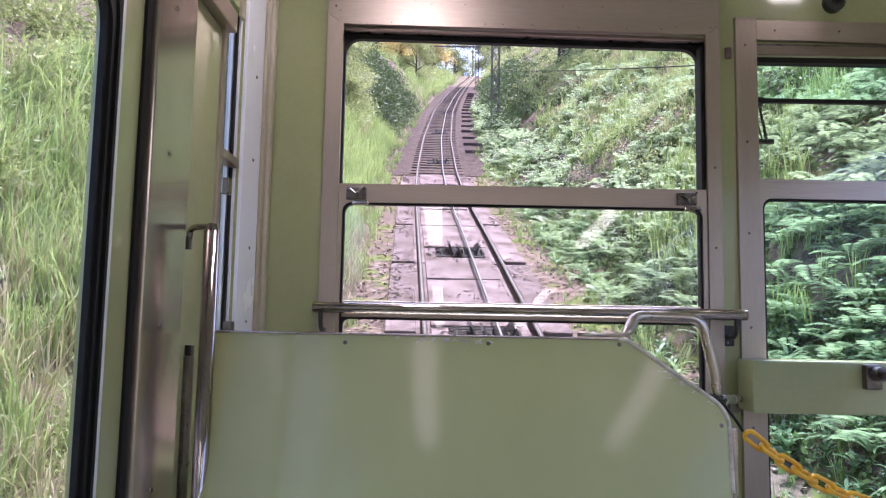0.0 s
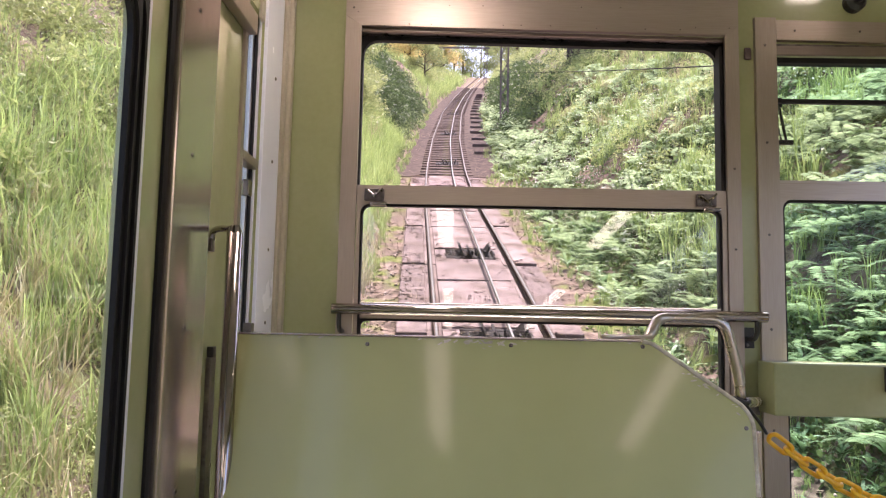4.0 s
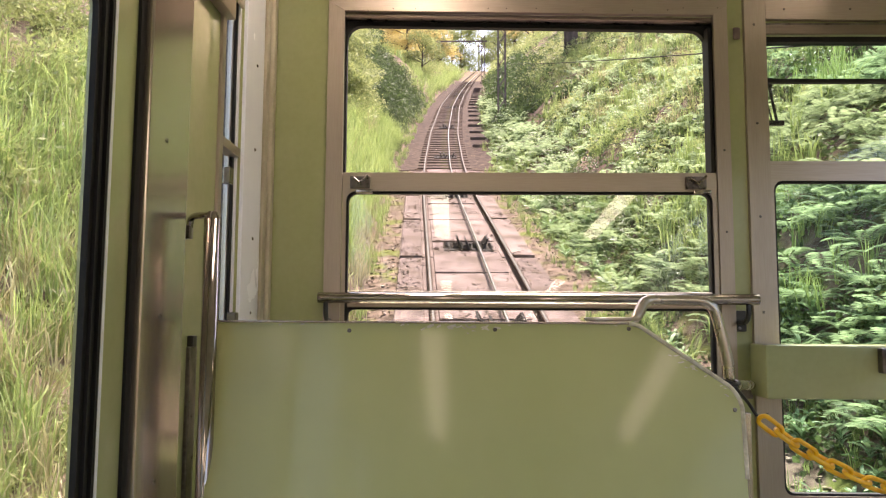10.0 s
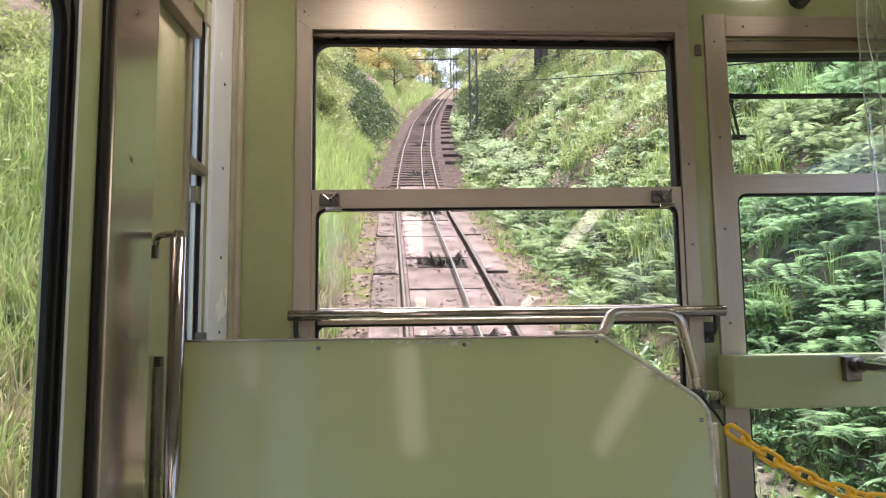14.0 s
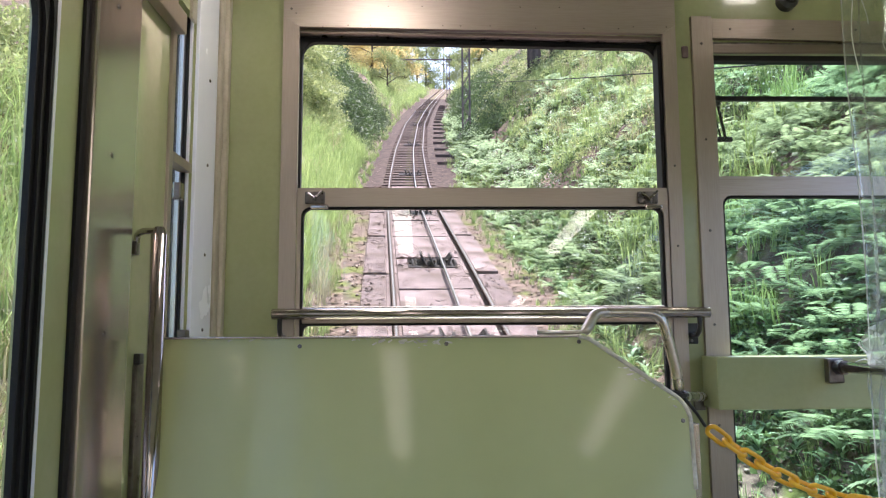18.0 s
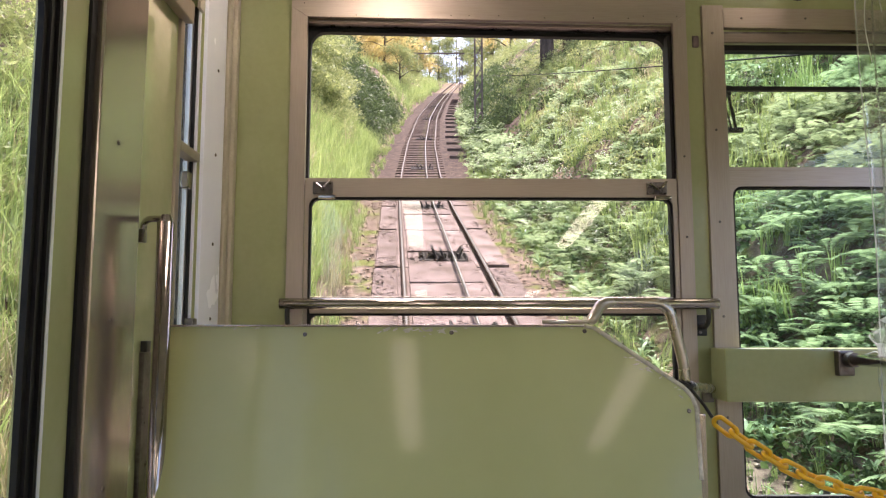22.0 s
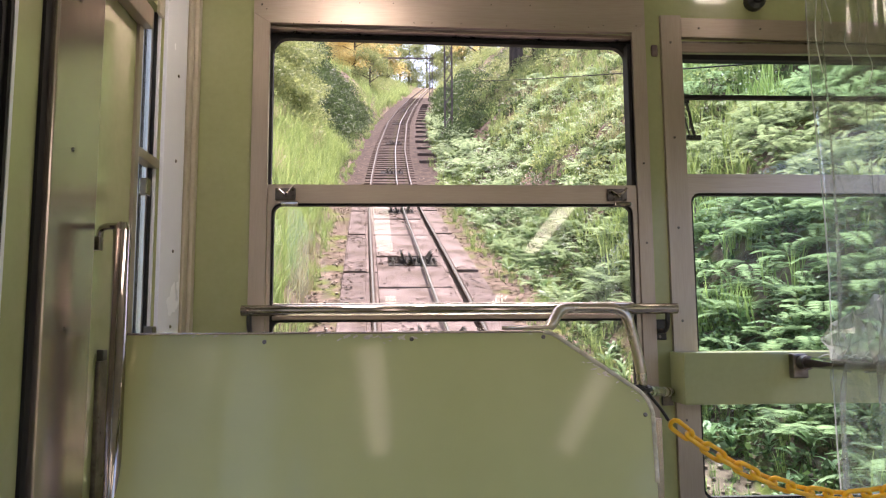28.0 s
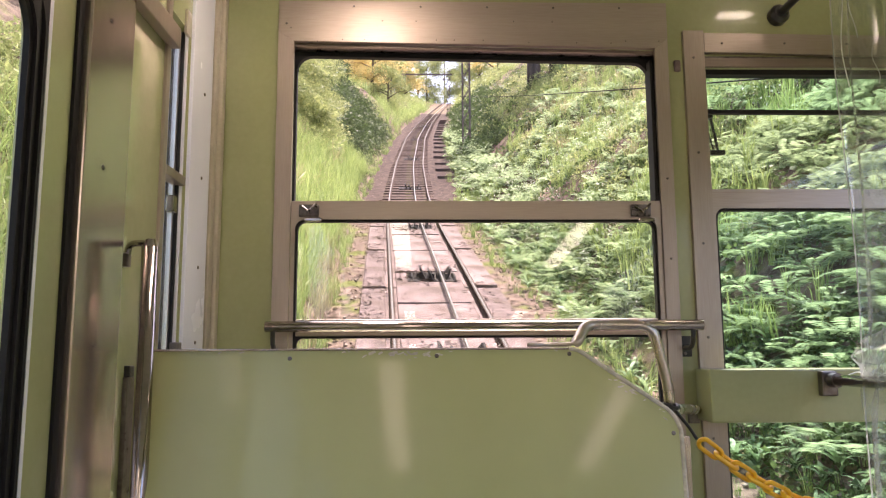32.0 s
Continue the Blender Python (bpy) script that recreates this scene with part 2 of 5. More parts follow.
# BUSH again with the shade of the hollows put into a darker colour
DARKBUSH = material("bush_leaves_painted_shaded", (0.018, 0.034, 0.012), (0.12, 0.175, 0.06), 1.2, 0.6, 0, 0.05, 60, island=0.6, thin=0.35)
# BUSH again with sunlight put into a paler, yellower colour
LIGHTBUSH = material("bush_leaves_painted_sunlit", (0.11, 0.155, 0.05), (0.48, 0.51, 0.21), 1.2, 0.6, 0, 0.05, 60, island=0.7, thin=0.4)
BROAD = material("broad_leaves", (0.09, 0.17, 0.07), (0.34, 0.46, 0.24), 2, 0.5, 0, 0.05, 60, island=0.5, thin=0.3)
AUTUMN = material("autumn_leaves", (0.46, 0.36, 0.11), (0.78, 0.64, 0.27), 1.2, 0.5, 0, 0.05, 60, island=0.7, thin=0.4)
BARK = material("tree_bark", (0.05, 0.04, 0.032), (0.14, 0.11, 0.09), 4, 0.9, 0, 0.6, 30, (1, 1, 0.3))

for m_ in (SOIL, CONCRETE, SLEEPERS, BALLAST, RAIL, PEBBLE, DEADLEAF, BARK, IRON):
    m_.node_tree.nodes["Principled BSDF"].inputs["Specular IOR Level"].default_value = 0.05

# ---- building helpers ----
def link(name, bm_or_mesh, mat, parent=None, label="", smooth=False):
    if isinstance(bm_or_mesh, bpy.types.Mesh):
        me = bm_or_mesh
    else:
        me = bpy.data.meshes.new(name)
        bmesh.ops.recalc_face_normals(bm_or_mesh, faces=bm_or_mesh.faces[:])
        bm_or_mesh.to_mesh(me)
        bm_or_mesh.free()
    if smooth:
        me.polygons.foreach_set("use_smooth", [True] * len(me.polygons))
    if not me.materials:
        me.materials.append(mat)
    ob = new(name, me)
    ob.parent = parent
    return tagged(ob, label)


def part(name, bm, mat, parent, label="", smooth=False):
    return link(name, bm, mat, parent, label, smooth)


def thing(name, label, category, at=(0, 0, 0), group="", kind=""):
    ob = new(name)
    ob.empty_display_size = 0.1
    ob.location = at
    return tagged(ob, label, category, group, kind)


def box(x0, x1, y0, y1, z0, z1, bevel=0.0, bm=None):
    bm = bm or bmesh.new()
    made = bmesh.ops.create_cube(bm, size=1.0)["verts"]
    bmesh.ops.transform(bm, matrix=Matrix.Translation(((x0 + x1) / 2, (y0 + y1) / 2, (z0 + z1) / 2)) @ Matrix.Diagonal((abs(x1 - x0), abs(y1 - y0), abs(z1 - z0), 1)), verts=made)
    if bevel:
        edges = list({e for v in made for e in v.link_edges})
        bmesh.ops.bevel(bm, geom=edges, offset=bevel, segments=2, affect="EDGES", profile=0.6)
    return bm


def sweep(points, radius, sides=12, bm=None, closed=False, caps=True):
    """A tube along points; radius is a number or one per point."""
    bm = bm or bmesh.new()
    pts = [Vector(p) for p in points]
    count = len(pts)
    rad = radius if isinstance(radius, (list, tuple)) else [radius] * count
    rings, normal = [], None
    for i, p in enumerate(pts):
        if closed:
            d = pts[(i + 1) % count] - pts[i - 1]
        else:
            d = pts[min(i + 1, count - 1)] - pts[max(i - 1, 0)]
        d.normalize()
        if normal is None:
            normal = d.orthogonal().normalized()
        normal = (normal - d * normal.dot(d)).normalized()
        side = d.cross(normal)
        rings.append([bm.verts.new(p + rad[i] * (math.cos(a) * normal + math.sin(a) * side)) for a in (2 * math.pi * k / sides for k in range(sides))])
    spans = count if closed else count - 1
    for i in range(spans):
        a, b = rings[i], rings[(i + 1) % count]
        for k in range(sides):
            bm.faces.new((a[k], a[(k + 1) % sides], b[(k + 1) % sides], b[k]))
    if caps and not closed:
        bm.faces.new(rings[0][::-1]); bm.faces.new(rings[-1])
    return bm


def rounded(points, r, steps=6):
    """Points of a polyline with its inner corners rounded."""
    pts, out = [Vector(p) for p in points], []
    for i, p in enumerate(pts):
        if i in (0, len(pts) - 1):
            out.append(p); continue
        a, b = (pts[i - 1] - p), (pts[i + 1] - p)
        ra = min(r, a.length * 0.49, b.length * 0.49)
        a, b = p + a.normalized() * ra, p + b.normalized() * ra
        for k in range(steps + 1):
            t = k / steps
            out.append(a * (1 - t) ** 2 + p * 2 * t * (1 - t) + b * t * t)
    return out


def ring(outer, inner, r, d0, d1, axis="y", outer_r=0.0, steps=5):
    """A flat frame between two rectangles (a0, a1, z0, z1), its opening with corners of radius r, from depth d0 to d1 along axis."""
    bm = bmesh.new()
    i0, i1, k0, k1 = inner
    o0, o1, p0, p1 = outer
    corners = ((i1 - r, k1 - r, 0), (i0 + r, k1 - r, 90), (i0 + r, k0 + r, 180), (i1 - r, k0 + r, 270))
    ins, outs = [], []
    for cx_, cz_, start in corners:
        for s in range(steps + 1):
            a = radians(start + 90 * s / steps)
            c, sn = math.cos(a), math.sin(a)
            ins.append((cx_ + r * c, cz_ + r * sn))
            tx = ((o1 if c > 0 else o0) - cx_) / c if abs(c) > 1e-6 else 1e9
            tz = ((p1 if sn > 0 else p0) - cz_) / sn if abs(sn) > 1e-6 else 1e9
            t = min(tx, tz)
            outs.append((cx_ + t * c, cz_ + t * sn))
        corner = (o1 if start in (0, 270) else o0, p1 if start in (0, 90) else p0)
        near = min(range(len(outs) - 1 - steps, len(outs)), key=lambda i: abs(outs[i][0] - corner[0]) + abs(outs[i][1] - corner[1]))
        outs[near] = corner
    def put(uv, d):
        return bm.verts.new((uv[0], d, uv[1]) if axis == "y" else (d, uv[0], uv[1]))
    layers = [[put(p, d) for p in loop] for loop, d in ((outs, d0), (ins, d0), (ins, d1), (outs, d1))]
    n = len(ins)
    for q in range(4):
        a, b = layers[q], layers[(q + 1) % 4]
        for k in range(n):
            bm.faces.new((a[k], a[(k + 1) % n], b[(k + 1) % n], b[k]))
    return bm


def prism(outline, y0, y1, bevel=0.0):
    """A board cut to an (x, z) outline, from y0 to y1."""
    bm = bmesh.new()
    front = [bm.verts.new((x, y0, z)) for x, z in outline]
    back = [bm.verts.new((x, y1, z)) for x, z in outline]
    bm.faces.new(front); bm.faces.new(back[::-1])
    for k in range(len(front)):
        j = (k + 1) % len(front)
        bm.faces.new((front[k], back[k], back[j], front[j]))
    if bevel:
        bmesh.ops.bevel(bm, geom=bm.edges[:], offset=bevel, segments=2, affect="EDGES", profile=0.6)
    return bm


def screw(place, normal, parent, r=0.006, mat=None):
    """A raised round screw head with a cross slot."""
    bm = bmesh.new()
    bmesh.ops.create_cone(bm, cap_ends=True, segments=12, radius1=r, radius2=r * 0.7, depth=r * 0.6)
    for a in (0, math.pi / 2):
        made = bmesh.ops.create_cube(bm, size=1)["verts"]
        bmesh.ops.transform(bm, matrix=Matrix.Translation((0, 0, r * 0.28)) @ Matrix.Rotation(a, 4, "Z") @ Matrix.Diagonal((r * 1.1, r * 0.2, r * 0.12, 1)), verts=made)
    turn = Vector(normal).to_track_quat("Z", "Y").to_matrix().to_4x4()
    bmesh.ops.transform(bm, matrix=Matrix.Translation(place) @ turn, verts=bm.verts[:])
    return part("screw", bm, mat or DARKMETAL, parent)


def triangles(name, verts, tris):
    me = bpy.data.meshes.new(name)
    me.vertices.add(len(verts)); me.vertices.foreach_set("co", np.ascontiguousarray(verts, dtype=np.float32).ravel())
    me.loops.add(3 * len(tris)); me.loops.foreach_set("vertex_index", np.ascontiguousarray(tris, dtype=np.int32).ravel())
    me.polygons.add(len(tris)); me.polygons.foreach_set("loop_start", np.arange(0, 3 * len(tris), 3, dtype=np.int32))
    me.update(calc_edges=True)
    return me


def scatter(name, templates, spots, rng):
    """One mesh of many plants: spots are rows of x, y, z, size; each takes a random template, turn and lean."""
    spots = np.asarray(spots, float)
    which = rng.integers(0, len(templates), len(spots))
    allv, allt, base = [], [], 0
    for k, (v, t) in enumerate(templates):
        s = spots[which == k]
        if not len(s):
            continue
        a, lean, la = rng.uniform(0, 6.283, len(s)), rng.normal(0, 0.16, len(s)), rng.uniform(0, 6.283, len(s))
        c, sn = np.cos(a)[:, None], np.sin(a)[:, None]
        x, y, z = v[:, 0], v[:, 1], v[:, 2]
        X, Y, Z = c * x - sn * y, sn * x + c * y, np.repeat(z[None], len(s), 0)
        X, Y = X + Z * (lean * np.cos(la))[:, None], Y + Z * (lean * np.sin(la))[:, None]
        V = np.stack([X, Y, Z], -1) * s[:, 3][:, None, None] + s[:, None, :3]
        T = t[None] + (np.arange(len(s)) * len(v))[:, None, None] + base
        allv.append(V.reshape(-1, 3)); allt.append(T.reshape(-1, 3)); base += len(s) * len(v)
    return triangles(name, np.concatenate(allv), np.concatenate(allt))

# ---- the car: front end ----
FLOOR_SLOPE, CAR_R = 0.13, 2.02


def cabin_drop(y):
    """How far the stepped rear of the car lies below its front."""
    return FLOOR_SLOPE * min(0.0, y - 0.3) - (0.1 if y < 0.29 else 0.0)


def wall_of(name, boxes, mat, label):
    bm = bmesh.new()
    for b in boxes:
        box(*b, bm=bm)
    ob = link(name, bm, mat)
    return tagged(ob, label, "wall", "", "structure")


# front wall, with two openings
wall_of("wall_front", [(-0.42, -0.20, 2.362, 2.44, 0, 2.5), (1.035, 1.145, 2.362, 2.44, 0, 2.5), (1.96, CAR_R, 2.362, 2.44, 0, 2.5),
                       (-0.20, 1.035, 2.362, 2.44, 0, 0.74), (-0.20, 1.035, 2.362, 2.44, 2.182, 2.5),
                       (1.145, 1.96, 2.362, 2.44, 0, 0.63), (1.145, 1.96, 2.362, 2.44, 2.115, 2.5)], PAINT,
        "pale green painted front end wall of the car")

# centre window
win = thing("window_1", "steel-framed front window with two sashes, upper one open", "window", (0.42, 2.36, 0.75), kind="structure")


def wpart(name, bm, mat, parent, label="", smooth=False):
    """A part given in the car's own coordinates under a thing that stands elsewhere."""
    shift = Vector((0, 0, 0))
    p = parent
    while p is not None:
        shift += Vector(p.location)
        p = p.parent
    bmesh.ops.translate(bm, vec=-shift, verts=bm.verts[:])
    return part(name, bm, mat, parent, label, smooth)


wpart("window_frame", prism([(-0.226, 0.72), (-0.174, 0.72), (-0.174, 2.1795), (-0.226, 2.2135)], 2.345, 2.362), STEEL, win, "brushed steel upright")
wpart("window_frame", prism([(1.014, 0.72), (1.058, 0.72), (1.058, 2.1915), (1.014, 2.1615)], 2.345, 2.362), STEEL, win, "brushed steel upright")
wpart("window_header", prism([(-0.174, 2.180), (1.014, 2.162), (1.058, 2.192), (1.058, 2.318), (-0.226, 2.318), (-0.226, 2.214)], 2.344, 2.362), STEEL_H, win, "wide brushed steel header with pin holes")
def sagging(bm, lift=0.028, fall=0.017):
    """Lifts the head of the opening, which hangs a little lower at its right end."""
    for v in bm.verts:
        if v.co.z > 1.9:
            v.co.z += lift - fall * (v.co.x + 0.17)
    return bm


wpart("gutter", sagging(box(-0.199, 1.034, 2.3625, 2.384, 2.146, 2.158, 0.003), 0.021, 0.016), BRONZE, win, "dark brown steel channel over the opening")
wpart("gutter", sagging(box(-0.199, 1.034, 2.372, 2.40, 2.138, 2.147, 0.002)), DARKMETAL, win, "dark channel over the opening")
wpart("seal", sagging(ring((-0.20, 1.035, 1.596, 2.14), (-0.172, 1.006, 1.612, 2.124), 0.05, 2.402, 2.425)), RUBBER, win, "black rubber seal")
wpart("seal", box(1.001, 1.013, 2.365, 2.42, 0.76, 2.13, 0.002), RUBBER, win, "black rubber edge")
sash = wpart("sash", ring((-0.172, 1.012, 0.76, 1.648), (-0.160, 0.998, 0.80, 1.588), 0.03, 2.352, 2.384), STEEL_H, win, "brushed steel lower sash")
wpart("seal", ring((-0.1605, 0.9985, 0.7995, 1.5885), (-0.153, 0.991, 0.807, 1.581), 0.027, 2.358, 2.378), RUBBER, sash)
wpart("cross_bar", box(-0.152, 0.990, 2.353, 2.383, 1.219, 1.271, 0.003), STEEL_H, sash, "brushed steel bar behind the grab rail")
wpart("seal", ring((-0.1605, 0.9985, 0.7995, 1.223), (-0.150, 0.988, 0.809, 1.212), 0.02, 2.3575, 2.3785), RUBBER, sash, "black rubber seal of the low pane")
pane = wpart("pane", box(-0.157, 0.995, 2.366, 2.370, 0.803, 1.585), GLASS, sash, "clear glass")
pane.visible_shadow = False
for x in (-0.115, 0.945):
    c = wpart("sash_catch", box(x - 0.032, x + 0.032, 2.338, 2.352, 1.595, 1.635, 0.004), DARKMETAL, sash, "dark spring catch")
    cb = box(x - 0.012, x + 0.042, 2.328, 2.340, 1.578, 1.590, 0.003)
    sweep(rounded([(x - 0.005, 2.336, 1.612), (x + 0.012, 2.322, 1.618), (x + 0.026, 2.324, 1.634)], 0.006), 0.004, 8, cb)
    sweep(rounded([(x - 0.020, 2.336, 1.628), (x - 0.004, 2.326, 1.614), (x + 0.004, 2.324, 1.604)], 0.005), 0.0035, 8, cb)
    wpart("catch_lever", cb, CHROME, c)
    for dx in (-0.024, 0.024):
        screw((x + dx - win.location.x, 2.3375 - win.location.y, 1.627 - win.location.z), (0, -1, 0), c, 0.004, CHROME)
for x, z in ((-0.20, 2.24), (0.02, 2.30), (0.24, 2.30), (0.46, 2.30), (0.68, 2.30), (0.9, 2.30), (1.037, 1.72), (1.037, 1.46)):
    s = screw((x - win.location.x, 2.3425 - win.location.y, z - win.location.z), (0, -1, 0), win, 0.004)

pin_rng = random.Random(5)
for k in range(16):
    x, z = -0.19 + 1.2 * k / 15 + pin_rng.uniform(-.02, .02), pin_rng.choice((2.178, 2.185, 2.225, 2.25))
    screw((x - win.location.x, 2.3428 - win.location.y, z - win.location.z), (0, -1, 0), win, 0.0022)

# right-hand window
win2 = thing("window_2", "steel-framed front window with three panes", "window", (1.55, 2.36, 0.63), kind="structure")
wpart("window_frame", prism([(1.112, 0.60), (1.180, 0.60), (1.180, 2.224), (1.112, 2.224)], 2.345, 2.362), STEEL, win2, "brushed steel upright with screws")
wpart("window_frame", prism([(1.93, 0.60), (1.985, 0.60), (1.985, 2.193), (1.93, 2.135)], 2.345, 2.362), STEEL, win2)
wpart("window_header", prism([(1.1805, 2.1485), (1.9297, 2.1358), (1.985, 2.1938), (1.985, 2.207), (1.1805, 2.2155)], 2.344, 2.362), STEEL_H, win2, "brushed steel header")
wpart("gutter", box(1.181, 1.929, 2.3555, 2.3618, 2.130, 2.1385), DARKMETAL, win2, "dark groove under the header")
wpart("inner_rail", box(1.181, 1.929, 2.3515, 2.3618, 2.101, 2.131, 0.002), BRONZE, win2, "grey steel strip")
wpart("top_rail", box(1.146, 1.958, 2.37, 2.41, 2.082, 2.100, 0.003), RUBBER, win2, "black rubber top edge")
bar_ = wpart("glazing_bar", box(1.146, 1.958, 2.38, 2.40, 1.950, 1.964, 0.003), RUBBER, win2, "thin black glazing bar")
p = wpart("pane", box(1.147, 1.957, 2.388, 2.392, 1.964, 2.083), TINTED, win2, "green tinted glass"); p.visible_shadow = False
p = wpart("pane", box(1.147, 1.957, 2.398, 2.402, 1.66, 1.950), GLASS, win2, "clear glass"); p.visible_shadow = False
sash2 = wpart("sash", ring((1.146, 1.958, 0.632, 1.686), (1.190, 1.914, 0.655, 1.624), 0.03, 2.350, 2.384), STEEL_H, win2, "brushed steel lower sash")
wpart("seal", ring((1.1895, 1.9145, 0.6545, 1.6245), (1.197, 1.907, 0.662, 1.617), 0.028, 2.356, 2.378), RUBBER, sash2)
p = wpart("pane", box(1.193, 1.911, 2.366, 2.370, 0.658, 1.621), TINTED, sash2, "green tinted glass"); p.visible_shadow = False
for z in (2.13, 1.807, 1.509, 1.21, 0.9):
    screw((1.143 - 1.55, 2.3445 - 2.36, z - 0.63), (0, -1, 0), win2, 0.005)
for x in (1.24, 1.45, 1.66):
    screw((x - 1.55, 2.3425 - 2.36, 2.18 - 0.63), (0, -1, 0), win2, 0.004)

# wiper arm hanging outside the right-hand window
wiper = thing("window_wiper", "black wiper arm resting outside the front window", "wiper", (1.20, 2.47, 1.96))
arm = wpart("arm", sweep([(1.232, 2.455, 1.958), (1.254, 2.458, 1.843)], 0.005, 8), BLACK, wiper)
wpart("tie_rod", sweep([(1.22, 2.462, 1.928), (1.242, 2.462, 1.839)], 0.003, 8), BLACK, arm)
wpart("blade", box(1.224, 1.276, 2.448, 2.462, 1.827, 1.845, 0.004), BLACK, arm)
wpart("pivot", box(1.202, 1.238, 2.442, 2.47, 1.953, 1.988, 0.005), BLACK, wiper)

# wall-mounted box under the right-hand window
cab = thing("wall_box", "pale green painted box across the front window", "box", (1.55, 2.30, 0.96))
wpart("body", box(1.094, 1.99, 2.222, 2.342, 0.958, 1.114, 0.006), PAINT, cab)
wpart("back_plate", box(1.115, 1.985, 2.338, 2.3495, 0.97, 1.10), PAINT, cab)

# dark tab on the green pillar
tab = thing("wall_tab", "small worn dark tab on the green pillar", "tab", (1.09, 2.355, 2.10))
wpart("plate", box(1.080, 1.102, 2.352, 2.3625, 2.085, 2.125, 0.006), MASTPAINT, tab)

# grab rail across the front window
rail = thing("grab_rail", "polished steel grab rail on brackets before the window", "rail", (0.43, 2.28, 1.2))
bm = sweep([(-0.228, 2.275, 1.247), (1.100, 2.275, 1.247)], 0.0165, 20)
wpart("tube", bm, CHROME, rail, smooth=False).data.polygons.foreach_set("use_smooth", [False] * 22)
for x in (-0.205, 1.07):
    b = box(x - 0.022, x + 0.022, 2.352, 2.3625, 1.150, 1.215, 0.003)
    sweep(rounded([(x, 2.275, 1.236), (x, 2.276, 1.196), (x, 2.300, 1.178), (x, 2.356, 1.178)], 0.02, 5), 0.0075, 10, b)
    k = wpart("bracket", b, BLACK, rail, "black metal bracket")
    screw((x - 0.43, 2.351 - 2.28, 1.160 - 1.2), (0, -1, 0), k, 0.005)

# ---- partition board before the camera ----
board = thing("partition", "pale green partition board with a cut corner", "partition", (0.2, 1.68, 0.0))
LEAN = 0.20


def board_y(z, proud=0.0):
    """Where the leaning board's face lies at a height."""
    return 1.672 - proud - LEAN * (1.176 - z)


OUT = [(-0.307, 0.0), (0.764, 0.0), (0.799, 1.0), (0.796, 1.024), (0.783, 1.040), (0.594, 1.169), (0.578, 1.176), (-0.342, 1.176)]
bm = prism(OUT, 1.672, 1.690)
for v in bm.verts:
    v.co.y -= LEAN * (1.176 - v.co.z)
sheet_ = wpart("board", bm, PANEL, board)
edge = sweep(rounded([(0.795, board_y(0.86), 0.86), (0.800, board_y(1.01), 1.01), (0.783, board_y(1.042), 1.042), (0.59, 1.671, 1.175), (0.57, 1.671, 1.178)], 0.02), 0.0048, 8)
wpart("edge_bead", edge, WORN, board, "worn cream bead on the cut edge")
wpart("top_strip", box(-0.342, 0.58, 1.668, 1.694, 1.176, 1.181, 0.002), POST, board, "thin metal strip along the top")
wpart("side_post", box(0.806, 0.838, 1.690, 1.722, 0.0, 0.985, 0.003), POST, board, "steel post behind the board")
for x, z in ((-0.044, 1.160), (0.277, 1.164), (0.570, 1.167), (0.783, 0.998), (0.24, 0.80), (-0.30, 0.80)):
    screw((x - 0.2, 1.671 - LEAN * (1.176 - z) - 1.68, z), (0, -1, LEAN), sheet_, 0.0052)

# worn spots along the board's edges: ragged slivers where the paint has chipped
chip_rng = random.Random(8)
chips = [(chip_rng.gauss(0.20, 0.045), 1.171 - abs(chip_rng.gauss(0, 0.006)), chip_rng.uniform(0.003, 0.011)) for _ in range(22)]
for _ in range(16):
    along, below = chip_rng.uniform(0.35, 1.0), abs(chip_rng.gauss(0.004, 0.006))
    chips.append((0.594 + 0.189 * along - 0.6 * below, 1.169 - 0.129 * along - below, chip_rng.uniform(0.003, 0.008)))
chips += [(chip_rng.uniform(-0.3, 0.55), 1.1735, chip_rng.uniform(0.003, 0.006)) for _ in range(9)]
for x, z, r in chips:
    turn = chip_rng.uniform(-0.7, 0.7)
    outline = []
    for k in range(7):
        a, q_ = k * 0.8976, chip_rng.uniform(0.5, 1.3)
        px_, pz_ = r * math.cos(a) * q_, 0.3 * r * math.sin(a) * q_
        outline.append((x + px_ * math.cos(turn) - pz_ * math.sin(turn), min(1.1755, z + px_ * math.sin(turn) + pz_ * math.cos(turn))))
    bm = prism(outline, board_y(z, 0.0012), board_y(z, -0.001))
    wpart("worn_spot", bm, WORN, sheet_, "cream worn patch where paint has chipped")

# bent hand loop over the cut corner
loop = thing("hand_loop", "bent steel tube handrail over the board's cut corner", "handrail", (0.75, 1.74, 1.0))
path = rounded([(0.48, 1.689, 1.187), (0.590, 1.690, 1.187), (0.622, 1.735, 1.232), (0.700, 1.74, 1.232)], 0.022, 5)
path += rounded([(0.705, 1.74, 1.232), (0.778, 1.74, 1.230), (0.812, 1.745, 1.09), (0.813, 1.745, 1.035)], 0.075, 8)
wpart("tube", sweep(path, [0.0048 if p_.z < 1.19 and p_.x < 0.6 else 0.0125 for p_ in path], 14), LOOP, loop, smooth=True)
foot = wpart("foot", sweep([(0.806, 1.745, 1.036), (0.90, 1.93, 1.024), (1.10, 2.345, 0.987)], 0.0135, 12), LOOP, loop, smooth=True)
b = box(1.07, 1.105, 2.350, 2.3625, 0.945, 0.99, 0.003)
wpart("foot_plate", b, DARKMETAL, foot)

# yellow chain and its black tie
chain = thing("plastic_chain", "yellow plastic barrier chain hung from the handrail", "chain", (0.87, 1.75, 0.98))
tie = sweep([(0.795, 1.735, 1.052), (0.813, 1.728, 1.046), (0.835, 1.735, 1.02), (0.853, 1.742, 1.0), (0.872, 1.746, 0.972)], 0.0038, 8)
